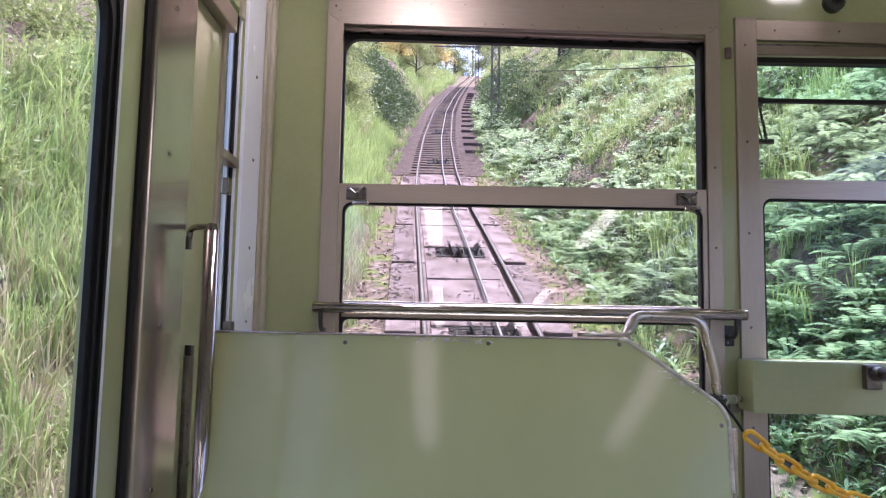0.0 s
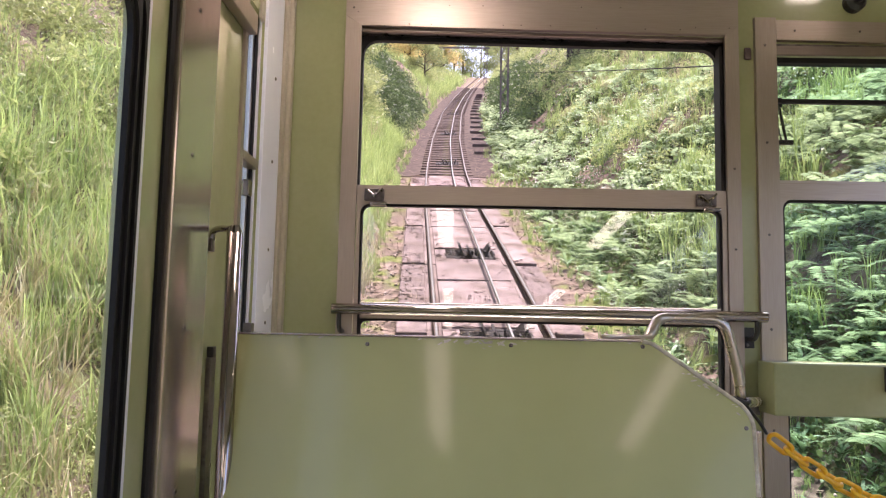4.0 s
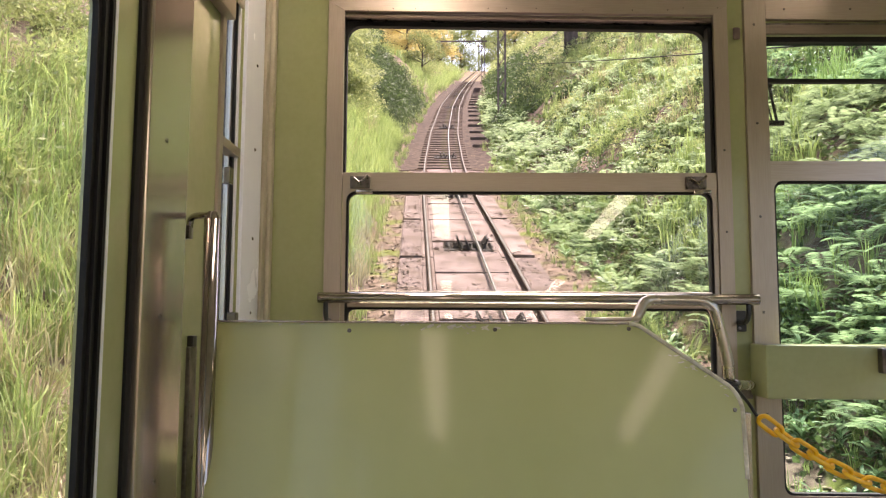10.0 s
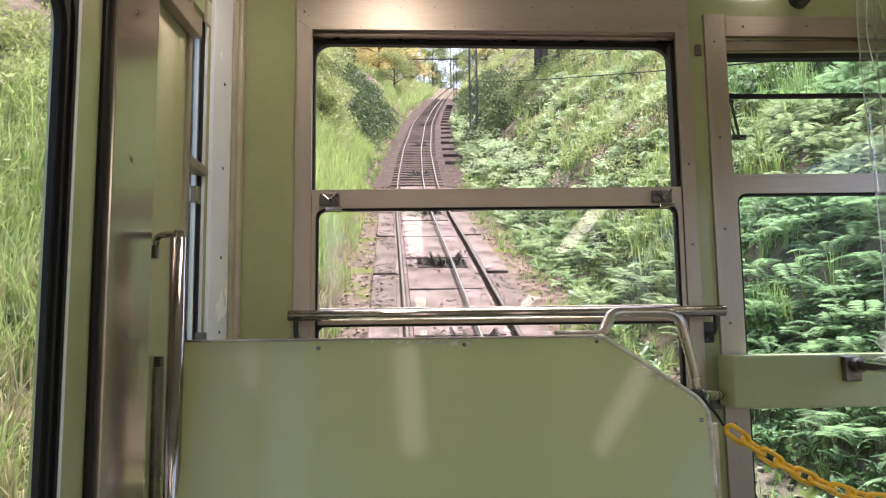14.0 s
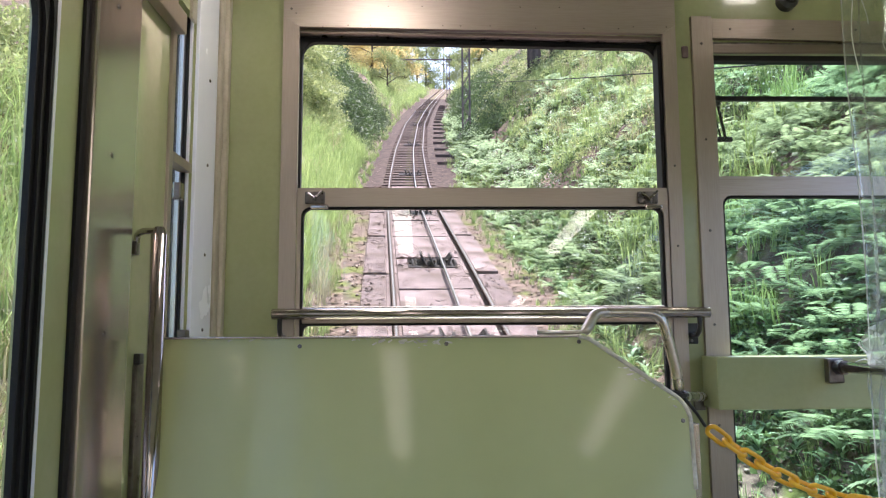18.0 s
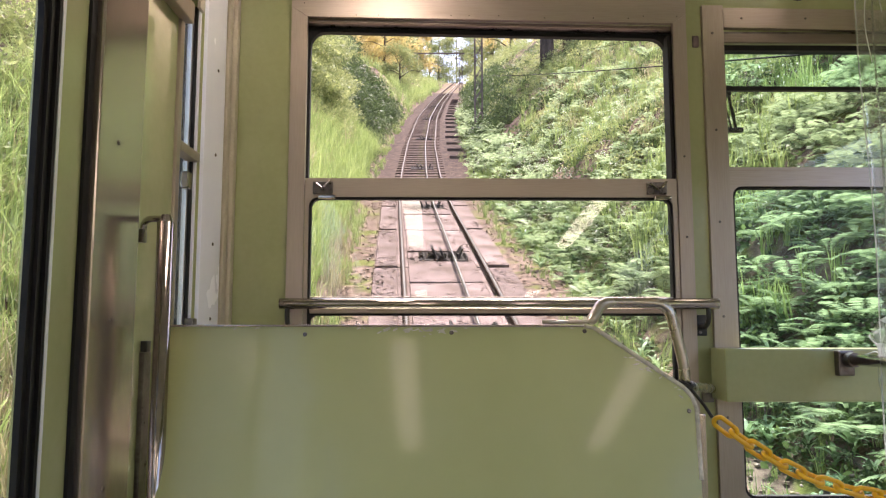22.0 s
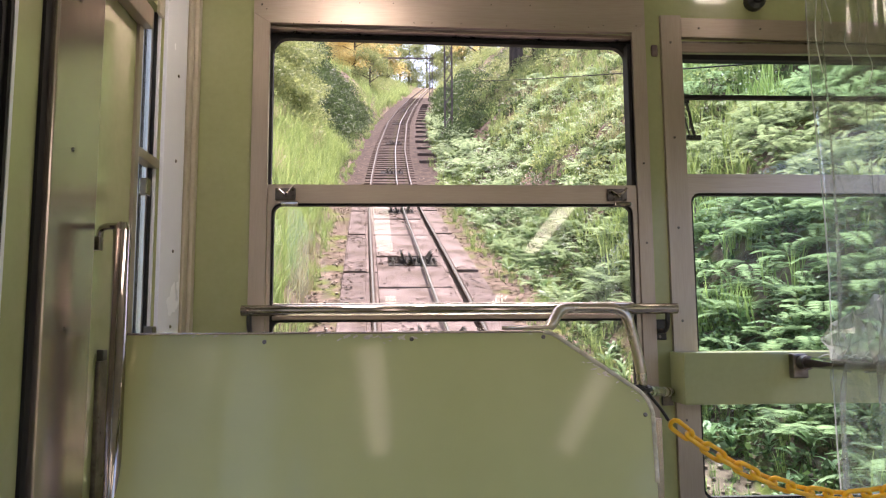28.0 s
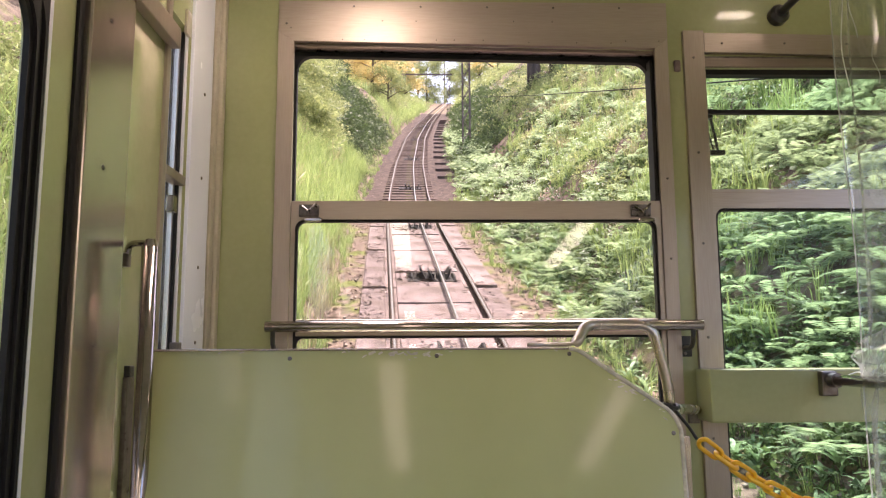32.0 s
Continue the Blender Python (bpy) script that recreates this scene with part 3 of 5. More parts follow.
sweep([(0.813 + 0.019 * math.cos(a), 1.745 + 0.019 * math.sin(a), 1.046 + 0.004 * math.sin(a)) for a in (k * 0.5236 for k in range(12))], 0.005, 8, tie, True)
wpart("tie", tie, BLACK, chain, "black cord tie")


def link_mesh():
    pts = []
    for k in range(24):
        a = 2 * math.pi * k / 24
        pts.append((0.0125 * math.cos(a), 0.0, 0.0155 * (1 if math.sin(a) > 0 else -1) * (abs(math.sin(a)) > 1e-6) + 0.0125 * math.sin(a)))
    bm = sweep(pts, 0.0055, 8, None, True)
    me = bpy.data.meshes.new("link")
    bmesh.ops.recalc_face_normals(bm, faces=bm.faces[:])
    bm.to_mesh(me); bm.free()
    me.polygons.foreach_set("use_smooth", [True] * len(me.polygons))
    me.materials.append(CHAIN)
    return me


def hang(s):
    """The chain's curve, s from its tie to its far end."""
    x = 0.868 + 1.09 * s
    z = 0.803 + 0.36 * ((x - 1.27) / 0.402) ** 2 * 0.485 + 0.055 * max(0, x - 1.27)
    return Vector((x, 1.746 - 0.10 * s, z))


LINK = link_mesh()
dense = [hang(i / 800) for i in range(801)]
run, turn_, last = 0.0, 0, dense[0]
for a, b in zip(dense, dense[1:]):
    run += (b - a).length
    if run >= 0.0415:
        run = 0.0
        d = (b - a).normalized()
        o = new("link", LINK)
        o.parent = chain
        q = d.to_track_quat("Z", "Y").to_matrix().to_4x4() @ Matrix.Rotation(radians(25 if turn_ % 2 else 115), 4, "Z")
        o.matrix_basis = Matrix.Translation(b - Vector(chain.location)) @ q
        turn_ += 1

# ---- left side: wall, door, posts ----
LX = -0.42
wall_of("wall_left", [(-0.50, LX, 1.632, 1.885, 0, 2.5), (-0.50, LX, 1.885, 2.075, 0, 1.17), (-0.50, LX, 1.885, 2.075, 2.08, 2.5),
                      (-0.50, LX, 2.075, 2.44, 0, 2.5), (-0.50, LX, 0.30, 1.50, 2.22, 2.5), (-0.50, LX, 0.30, 1.50, -0.02, 0.06)], GLOSSY,
        "pale green glossy side wall of the car")
post = thing("door_post", "worn brushed steel door post with bolts", "post", (LX, 1.57, 0))
bm = box(-0.50, LX + 0.020, 1.458, 1.632, 0.0, 2.5, 0.004)
for v in bm.verts:
    if v.co.x > -0.46:
        v.co.x -= 0.095 * (1.632 - v.co.y)
pillar = wpart("post", bm, POST, post)
# the gap's shade is a black strip set between door and post
wpart("rebate", box(-0.49, LX - 0.012, 1.437, 1.458, 0.0, 2.5), RUBBER, post, "black strip drawn as the shaded gap beside the door")
for z in (1.87, 1.552, 1.190, 0.86):
    screw((0.0112, 1.532 - 1.57, z), (1, -0.095, 0), pillar, 0.0065, CHROME)

door = thing("sliding_door", "pale green sliding door with a tall rubber-edged pane", "door", (-0.46, 0.9, 0))
leaf_ = wpart("leaf", ring((0.32, 1.436, 0.06, 2.22), (0.44, 1.308, 0.30, 1.85), 0.11, -0.470, -0.4385, "x"), PAINT, door)
wpart("edge_trim", ring((0.43, 1.324, 0.29, 1.866), (0.438, 1.314, 0.298, 1.857), 0.12, -0.437, -0.424, "x", steps=8), JAMB, leaf_, "bright thin trim round the pane")
wpart("gasket", ring((0.438, 1.314, 0.298, 1.857), (0.50, 1.257, 0.36, 1.80), 0.09, -0.438, -0.427, "x", steps=8), RUBBER, leaf_, "thick black rubber gasket")
for a_, w_ in ((0.009, 0.010), (0.038, 0.007)):
    lo_, hi_ = (0.438 + a_, 1.314 - a_, 0.298 + a_, 1.857 - a_), (0.438 + a_ + w_, 1.314 - a_ - w_, 0.298 + a_ + w_, 1.857 - a_ - w_)
    wpart("gasket_rib", ring(lo_, hi_, 0.10, -0.4275, -0.4205, "x", steps=8), RUBBER, leaf_, "raised rib")
p = wpart("pane", box(-0.4355, -0.4325, 0.49, 1.266, 0.35, 1.81), GLASS, door, "clear glass"); p.visible_shadow = False

sw = thing("window_3", "narrow aluminium-framed side window", "window", (LX, 2.0, 1.17), kind="structure")
wpart("jamb", box(LX - 0.005, LX + 0.010, 2.078, 2.268, 0.0, 2.35, 0.004), JAMB, sw, "pale satin jamb cover with screws")
wpart("jamb", box(LX - 0.03, LX + 0.008, 1.872, 1.900, 0.6, 2.35, 0.003), STEEL, sw)
wpart("jamb_lip", box(LX - 0.045, LX - 0.004, 1.900, 1.912, 1.17, 2.08, 0.002), JAMB, sw)
wpart("lining", box(LX - 0.078, LX - 0.006, 2.062, 2.074, 1.172, 2.08, 0.002), JAMB, sw, "pale window lining")
wpart("seal", box(LX - 0.022, LX - 0.012, 2.054, 2.062, 1.172, 2.08, 0.002), RUBBER, sw)
wpart("seal", box(LX - 0.046, LX - 0.036, 2.050, 2.062, 1.172, 2.08, 0.002), RUBBER, sw)
wpart("slide_rail", box(LX - 0.036, LX - 0.022, 2.046, 2.062, 1.172, 2.08, 0.002), ALU, sw)
wpart("middle_rail", box(LX - 0.03, LX + 0.004, 1.915, 2.066, 1.632, 1.658, 0.003), STEEL, sw, "brushed steel middle rail")
wpart("sill", box(LX - 0.06, LX + 0.010, 1.89, 2.076, 1.150, 1.172, 0.003), STEEL, sw)
wpart("latch", box(LX - 0.01, LX + 0.012, 1.955, 1.985, 1.54, 1.585, 0.004), CHROME, sw)
wpart("latch", box(LX - 0.01, LX + 0.014, 2.03, 2.062, 1.174, 1.20, 0.004), DARKMETAL, sw)
p = wpart("pane", box(LX - 0.03, LX - 0.026, 1.905, 2.07, 1.165, 2.085), GLASS, sw, "clear glass"); p.visible_shadow = False
for z in (1.94, 1.683, 1.417, 1.20):
    screw((0.0115, 2.187 - 2.0, z - 1.17), (1, 0, 0), sw, 0.0055)

trim = thing("corner_trim", "cream ribbed trim up the front corner", "trim", (-0.41, 2.31, 0), kind="structure")
# no open gap here: a black strip paints its shade
wpart("gap", box(LX, LX + 0.006, 2.2685, 2.276, 0, 2.4), RUBBER, trim, "black strip drawn as the shaded gap beside the trim")
wpart("strip", box(LX, LX + 0.016, 2.277, 2.318, 0, 2.4, 0.005), TRIM, trim)
wpart("strip", box(LX, LX + 0.027, 2.323, 2.362, 0, 2.4, 0.009), TRIM, trim)

topbar = thing("overhead_rail", "square steel rail along the side wall", "rail", (-0.40, 1.6, 2.03))
wpart("rail", box(LX + 0.001, LX + 0.030, 1.05, 1.905, 1.965, 2.02, 0.004), STEEL, topbar)
wpart("bracket", box(LX - 0.002, LX + 0.008, 2.015, 2.055, 2.06, 2.13, 0.003), TRIM, topbar, "yellowed mounting block")

pole = thing("grab_pole", "upright polished steel grab pole beside the door post", "pole", (-0.35, 1.62, 0))
wpart("tube", sweep([(-0.339, 1.62, 0.0), (-0.339, 1.62, 1.400)], 0.0175, 18), CHROME, pole, smooth=True)
b = sweep(rounded([(-0.335, 1.62, 1.408), (-0.385, 1.650, 1.412), (-0.404, 1.668, 1.408), (-0.408, 1.672, 1.388)], 0.008), 0.0075, 8)
strap_ = wpart("strap", b, CHROME, pole, "bent top strap")
wpart("cap", sweep([(-0.339, 1.62, 1.398), (-0.339, 1.62, 1.416)], [0.0175, 0.010], 18), CHROME, pole)
wpart("lug", box(-0.4195, -0.402, 1.662, 1.682, 1.362, 1.392, 0.003), DARKMETAL, strap_)

slot = thing("wall_channel", "dark narrow channel on the side wall", "channel", (LX, 1.76, 0))
wpart("channel", box(LX - 0.002, LX + 0.010, 1.712, 1.756, 0.0, 1.12, 0.003), DARKMETAL, slot)
wpart("end_cap", box(LX - 0.002, LX + 0.014, 1.716, 1.742, 1.12, 1.145, 0.003), BLACK, slot)

# ---- clear curtain on the right ----
rod = thing("curtain_rod", "black overhead rod running back from the front wall", "rod", (1.42, 2.3, 2.26))
wpart("rod", sweep([(1.438, 2.362, 2.280), (1.438, 1.0, 2.315)], 0.013, 12), BLACK, rod, smooth=True)
wpart("flange", sweep([(1.438, 2.362, 2.280), (1.438, 2.335, 2.2807), (1.438, 2.320, 2.281)], [0.033, 0.033, 0.022], 18), BLACK, rod)
sheet = thing("vinyl_curtain", "clear vinyl curtain with creases hung from the rod", "curtain", (1.42, 1.6, 1.0))
bm = bmesh.new()
cols, rows_ = 60, 50
grid = []
for i in range(cols + 1):
    u = i / cols
    y = 2.03 - 1.05 * u
    line = []
    for j in range(rows_ + 1):
        v = j / rows_
        z = 2.24 + 0.03 * u - 1.55 * v
        pinch = math.exp(-((z - 1.10) / 0.10) ** 2)
        x = 1.43 + (0.012 + 0.010 * v) * math.sin(38 * u + 1.3 * v) + 0.006 * math.sin(97 * u + 5 * v) + pinch * 0.018 * math.sin(60 * u + 30 * v)
        line.append(bm.verts.new((x, y + 0.01 * math.sin(9 * v), z)))
    grid.append(line)
for i in range(cols):
    for j in range(rows_):
        bm.faces.new((grid[i][j], grid[i + 1][j], grid[i + 1][j + 1], grid[i][j + 1]))
bmesh.ops.solidify(bm, geom=bm.faces[:], thickness=0.0006)
o = wpart("sheet", bm, VINYL, sheet, smooth=True); o.visible_shadow = False
hem = sweep([grid_p for grid_p in [(1.432 + 0.012 * math.sin(1.3 * k / 20), 2.031 + 0.01 * math.sin(9 * k / 20), 2.24 - 1.55 * k / 20) for k in range(21)]], 0.0022, 6)
o = wpart("hem", hem, FOLD, sheet, "welded clear edge"); o.visible_shadow = False
# glints on the hanging creases, drawn as thin pale threads
for k, (yy0, zz0, zz1) in enumerate(((1.985, 2.24, 1.90), (1.94, 2.24, 2.02), (1.86, 1.98, 1.86), (1.78, 1.92, 1.80))):
    crease = sweep([(1.436 + 0.006 * math.sin(7 * t_ + k), yy0 + 0.008 * math.sin(3 * t_ + k), zz0 + (zz1 - zz0) * t_) for t_ in (q_ / 12 for q_ in range(13))], 0.0016 if k < 2 else 0.0008, 6)
    wpart("crease", crease, CREASE, sheet, "pale thread painted as the glint on a sharp crease")
bm = bmesh.new()
gr = [[bm.verts.new((1.452 + 0.02 * math.sin(i * 2.1 + j * 1.3) + 0.012 * math.cos(i * 3.7 - j), 2.06 - 0.028 * i, 1.075 + 0.022 * j + 0.012 * math.sin(i * 1.7 + j * 2.9) + 0.002 * i * j)) for j in range(6)] for i in range(18)]
for i in range(17):
    for j in range(5):
        bm.faces.new((gr[i][j], gr[i + 1][j], gr[i + 1][j + 1], gr[i][j + 1]))
bmesh.ops.solidify(bm, geom=bm.faces[:], thickness=0.0006)
o = wpart("bunched_hem", bm, FOLD, sheet, "crumpled clear vinyl bunched on the bar"); o.visible_shadow = False
# more pale threads for the bright streaks where the vinyl bunches up
for k in range(7):
    y0_ = 2.10 - 0.045 * k
    fold = sweep(rounded([(1.440 + 0.006 * (k % 3), y0_, 1.100), (1.448, y0_ - 0.03, 1.110 + 0.004 * (k % 2)), (1.452 - 0.005 * (k % 2), y0_ - 0.06, 1.102), (1.458, y0_ - 0.075, 1.125 + 0.012 * (k % 3))], 0.008), 0.0016, 6)
    wpart("crease", fold, CREASE, sheet, "pale thread painted as the glint on a sharp crease")
low = thing("rail_bar", "polished bar clamped on the wall box", "rail", (1.43, 2.2, 1.08))
wpart("bar", sweep([(1.445, 2.215, 1.082), (1.445, 1.10, 1.095)], 0.016, 14), CHROME, low, smooth=True)
b = box(1.415, 1.462, 2.196, 2.2235, 1.035, 1.108, 0.005)
clamp = wpart("clamp", b, DARKMETAL, low, "dark clamp")
wpart("collar", sweep([(1.445, 2.20, 1.082), (1.445, 2.165, 1.0825)], 0.021, 16), DARKMETAL, clamp)

# ---- rest of the car, stepped down behind the camera ----
def sheared(name, boxes, mat, label, category):
    bm = bmesh.new()
    for b in boxes:
        made = bmesh.ops.create_cube(bm, size=1.0)["verts"]
        x0, x1, y0, y1, z0, z1 = b
        for v in made:
            v.co = Vector(((x0 + x1) / 2 + v.co.x * (x1 - x0), (y0 + y1) / 2 + v.co.y * (y1 - y0), (z0 + z1) / 2 + v.co.z * (z1 - z0)))
            v.co.z += cabin_drop(v.co.y)
    return tagged(link(name, bm, mat), label, category, "", "structure")


BACK = -10.5
tagged(link("floor", box(-0.50, CAR_R + 0.08, 0.30, 2.44, -0.10, -0.002), FLOOR), "grey lino floor of the front bay", "floor", "", "structure")
sheared("floor_rear", [(-0.50, CAR_R + 0.08, BACK, 0.298, -0.10, -0.002)], FLOOR, "grey floor falling away to the rear", "floor")
tagged(link("ceiling", box(-0.50, CAR_R + 0.08, 0.30, 2.44, 2.50, 2.56), CEILING), "white painted ceiling of the front bay", "ceiling", "", "structure")
sheared("ceiling_rear", [(-0.50, CAR_R + 0.08, BACK, 0.298, 2.50, 2.56)], CEILING, "white ceiling falling away to the rear", "ceiling")
# unseen rear walls; window height chosen to let more daylight onto the board
for side, (x0, x1) in (("wall_left_rear", (-0.50, LX)), ("wall_right_rear", (CAR_R, CAR_R + 0.08))):
    strips = [(x0, x1, BACK, 0.298, -0.002, 0.80), (x0, x1, BACK, 0.298, 2.2, 2.5)]
    strips += [(x0, x1, y - 0.07, y + 0.07, 0.80, 2.2) for y in (-1.2, -2.9, -4.6, -6.3, -8.0, -9.7)]
    sheared(side, strips, PAINT, "pale green side wall with a row of windows", "wall")
# unseen wall, added with a wide opening to light the front bay
wall_of("wall_right", [(CAR_R, CAR_R + 0.08, 0.30, 2.44, 0, 0.60), (CAR_R, CAR_R + 0.08, 0.30, 2.44, 2.0, 2.5), (CAR_R, CAR_R + 0.08, 2.25, 2.44, 0.60, 2.0)], PAINT,
        "pale green side wall on the driver's side")
sheared("wall_rear", [(-0.42, CAR_R, BACK, BACK + 0.08, 0, 0.9), (-0.42, CAR_R, BACK, BACK + 0.08, 2.0, 2.5)], PAINT, "pale green rear end wall", "wall")

# fluorescent lamps in two rows, a level pair for each bay
def bay_lamp(x, y, length):
    z = 2.5 + cabin_drop(y)
    t = thing("ceiling_lamp", "lit white fluorescent ceiling lamp with a long diffuser", "ceiling light", (x, y, z), "ceiling lamps in two rows")
    t.rotation_euler = (math.atan(FLOOR_SLOPE * 0.7) if y < 0 else 0, 0, 0)
    bm = bmesh.new()
    arc = [(0.075 * math.cos(a), -0.015 - 0.045 * math.sin(a)) for a in (math.pi * k / 10 for k in range(11))]
    ends = [[bm.verts.new((px, yy_, pz)) for px, pz in arc] for yy_ in (-length / 2, length / 2)]
    for k in range(10):
        bm.faces.new((ends[0][k], ends[0][k + 1], ends[1][k + 1], ends[1][k]))
    bm.faces.new(ends[0]); bm.faces.new(ends[1][::-1])
    bm.faces.new((ends[0][0], ends[1][0], ends[1][10], ends[0][10]))
    part("diffuser", bm, TUBE if y > 0 else TUBE_DIM, t, "glowing white diffuser")
    part("batten", box(-0.085, 0.085, -length / 2 - 0.02, length / 2 + 0.02, -0.014, -0.001, 0.003), CEILING, t)
    for e in (-1, 1):
        part("end_cap", box(-0.08, 0.08, e * (length / 2 + 0.012) - 0.01, e * (length / 2 + 0.012) + 0.01, -0.064, -0.014, 0.004), CEILING, t)
    return t


for y, length in ((-1.8, 1.9), (-5.6, 1.8), (-8.7, 1.8)):
    for x in (0.05, 1.55):
        bay_lamp(x, y, length)
bay_lamp(0.05, 1.74, 0.44)

small = thing("spot_lamp", "small lit ceiling lamp over the front windows", "ceiling light", (1.47, 1.97, 2.5))
bm = ring((-0.095, 0.095, -0.06, 0.06), (-0.066, 0.066, -0.03, 0.03), 0.012, -0.03, -0.001)
for v in bm.verts:
    v.co = Vector((v.co.x, v.co.z, v.co.y))
bmesh.ops.recalc_face_normals(bm, faces=bm.faces[:])
part("housing", bm, CEILING, small)
part("diffuser", box(-0.065, 0.065, -0.029, 0.029, -0.024, -0.004, 0.004), TUBE, small, "glowing white diffuser")

# ---- outside: track line and ground ----
LINE_Y = np.array([-400, -60, -20, 0, 8.2, 10.6, 15.4, 19.8, 28.5, 41, 55, 71, 112, 130, 170, 500.0])
LINE_X = np.array([24, 4.3, 2.05, 0.93, 0.44, 0.30, 0.02, -0.16, -0.32, -0.22, 0.3, 1.11, 3.9, 5.4, 10, 40.0])
LINE_Z = np.array([-40, -21.3, -7.84, -1.08, 1.54, 2.33, 3.82, 5.3, 8.4, 13.1, 18.3, 24.2, 39.6, 44, 50, 80.0])
_fy = np.arange(-400, 500.1, 0.5)
_k = np.hanning(13) / np.hanning(13).sum()


def _smooth(v):
    w = np.interp(_fy, LINE_Y, v)
    return np.convolve(np.pad(w, 6, mode="edge"), _k, "valid")


_fx, _fz = _smooth(LINE_X), _smooth(LINE_Z)


def track_x(y):
    return np.interp(y, _fy, _fx)


def track_z(y):
    return np.interp(y, _fy, _fz)


def lumps(x, y, s, seed):
    return (np.sin(x * s + seed) * np.cos(y * s * 1.13 + 2.1 * seed) + 0.5 * np.sin(x * s * 2.3 + y * s * 1.9 + seed * 3)
            + 0.3 * np.cos(x * s * 4.7 - y * s * 4.1 + seed))


def ground(u, y):
    """Height of the ground over the rails' foot, u metres to the right of the track's middle."""
    left = np.clip(-u - 1.35, 0, None)
    right = np.clip(u - 1.75, 0, None)
    hl = np.minimum(left, 3.2) * 0.95 + np.clip(left - 3.2, 0, 14) * 0.45
    hr = np.minimum(right, 5.5) * 0.82 + np.clip(right - 5.5, 0, 16) * 0.5
    open_far = np.clip((y - 52) / 15, 0, 1)
    hl = hl * (1 - 0.75 * open_far)
    rough = np.clip(np.abs(u) - 1.6, 0, 2) * 0.5
    return hl + hr + rough * (0.22 * lumps(u, y, 0.9, 1.0) + 0.08 * lumps(u, y, 3.1, 4.0)) - 0.14


def on_ground(u, y):
    u, y = np.asarray(u, float), np.asarray(y, float)
    return np.stack([track_x(y) + u, y, track_z(y) + ground(u, y)], -1)


us = np.unique(np.concatenate([np.arange(-3, 3.01, 0.12), np.arange(-12, 12.1, 0.35), np.arange(-40, 41, 3), np.arange(-400, 401, 60)]))
ys = np.unique(np.concatenate([np.arange(-14, 40, 0.3), np.arange(40, 90, 0.9), np.arange(90, 200, 6), np.arange(-60, -14, 3), np.arange(-400, 501, 50)]))
U, Y = np.meshgrid(us, ys)
GV = on_ground(U.ravel(), Y.ravel())
nu, ny = len(us), len(ys)
idx = np.arange(nu * ny).reshape(ny, nu)
q = np.stack([idx[:-1, :-1], idx[:-1, 1:], idx[1:, 1:], idx[1:, :-1]], -1).reshape(-1, 4)
gm = triangles("ground", GV, np.concatenate([q[:, [0, 1, 2]], q[:, [0, 2, 3]]]))
tagged(link("ground", gm, SOIL, smooth=True), "soil and leaf litter of a cutting with steep banks", "ground", "", "structure")

# rails: foot, web and head swept along the line
def run_of(y0, y1, step=0.5):
    return np.arange(y0, y1 + 1e-6, step)


def swept_profile(name, profile, u, y0, y1, mat, lift=0.0, step=0.6):
    yy = run_of(y0, y1, step)
    cx_, cz_ = track_x(yy), track_z(yy)
    bm = bmesh.new()
    rings = [[bm.verts.new((cx_[i] + u + a, yy[i], cz_[i] + b + lift)) for a, b in profile] for i in range(len(yy))]
    for i in range(len(yy) - 1):
        for k in range(len(profile)):
            j = (k + 1) % len(profile)
            bm.faces.new((rings[i][k], rings[i][j], rings[i + 1][j], rings[i + 1][k]))
    bm.faces.new(rings[0][::-1]); bm.faces.new(rings[-1])
    return bm


BODY = [(-0.036, -0.10), (0.036, -0.10), (0.036, -0.09), (0.010, -0.078), (0.010, -0.026), (0.024, -0.020), (0.024, -0.001), (-0.024, -0.001), (-0.024, -0.020), (-0.010, -0.026), (-0.010, -0.078), (-0.036, -0.09)]
HEAD = [(-0.014, 0.0), (0.012, 0.0), (0.009, 0.004), (-0.011, 0.004)]
for u in (-0.5335, 0.5335):
    r = tagged(new("rail"), "rusty steel running rail with a bright worn head", "rail", "running rails", "structure")
    part("rail_body", swept_profile("rail_body", BODY, u, -14, 120, RAIL), RAIL, r)
    part("rail_head", swept_profile("rail_head", HEAD, u, -14, 120, RAILTOP), RAILTOP, r, "bright worn running surface")
cable = tagged(new("haul_cable"), "greased steel hauling cable between the rails", "cable")
yy = run_of(2.6, 118, 0.8)
part("cable", sweep([(track_x(y) + 0.16, y, track_z(y) + 0.0) for y in yy], 0.019, 8), CABLE, cable, smooth=True)

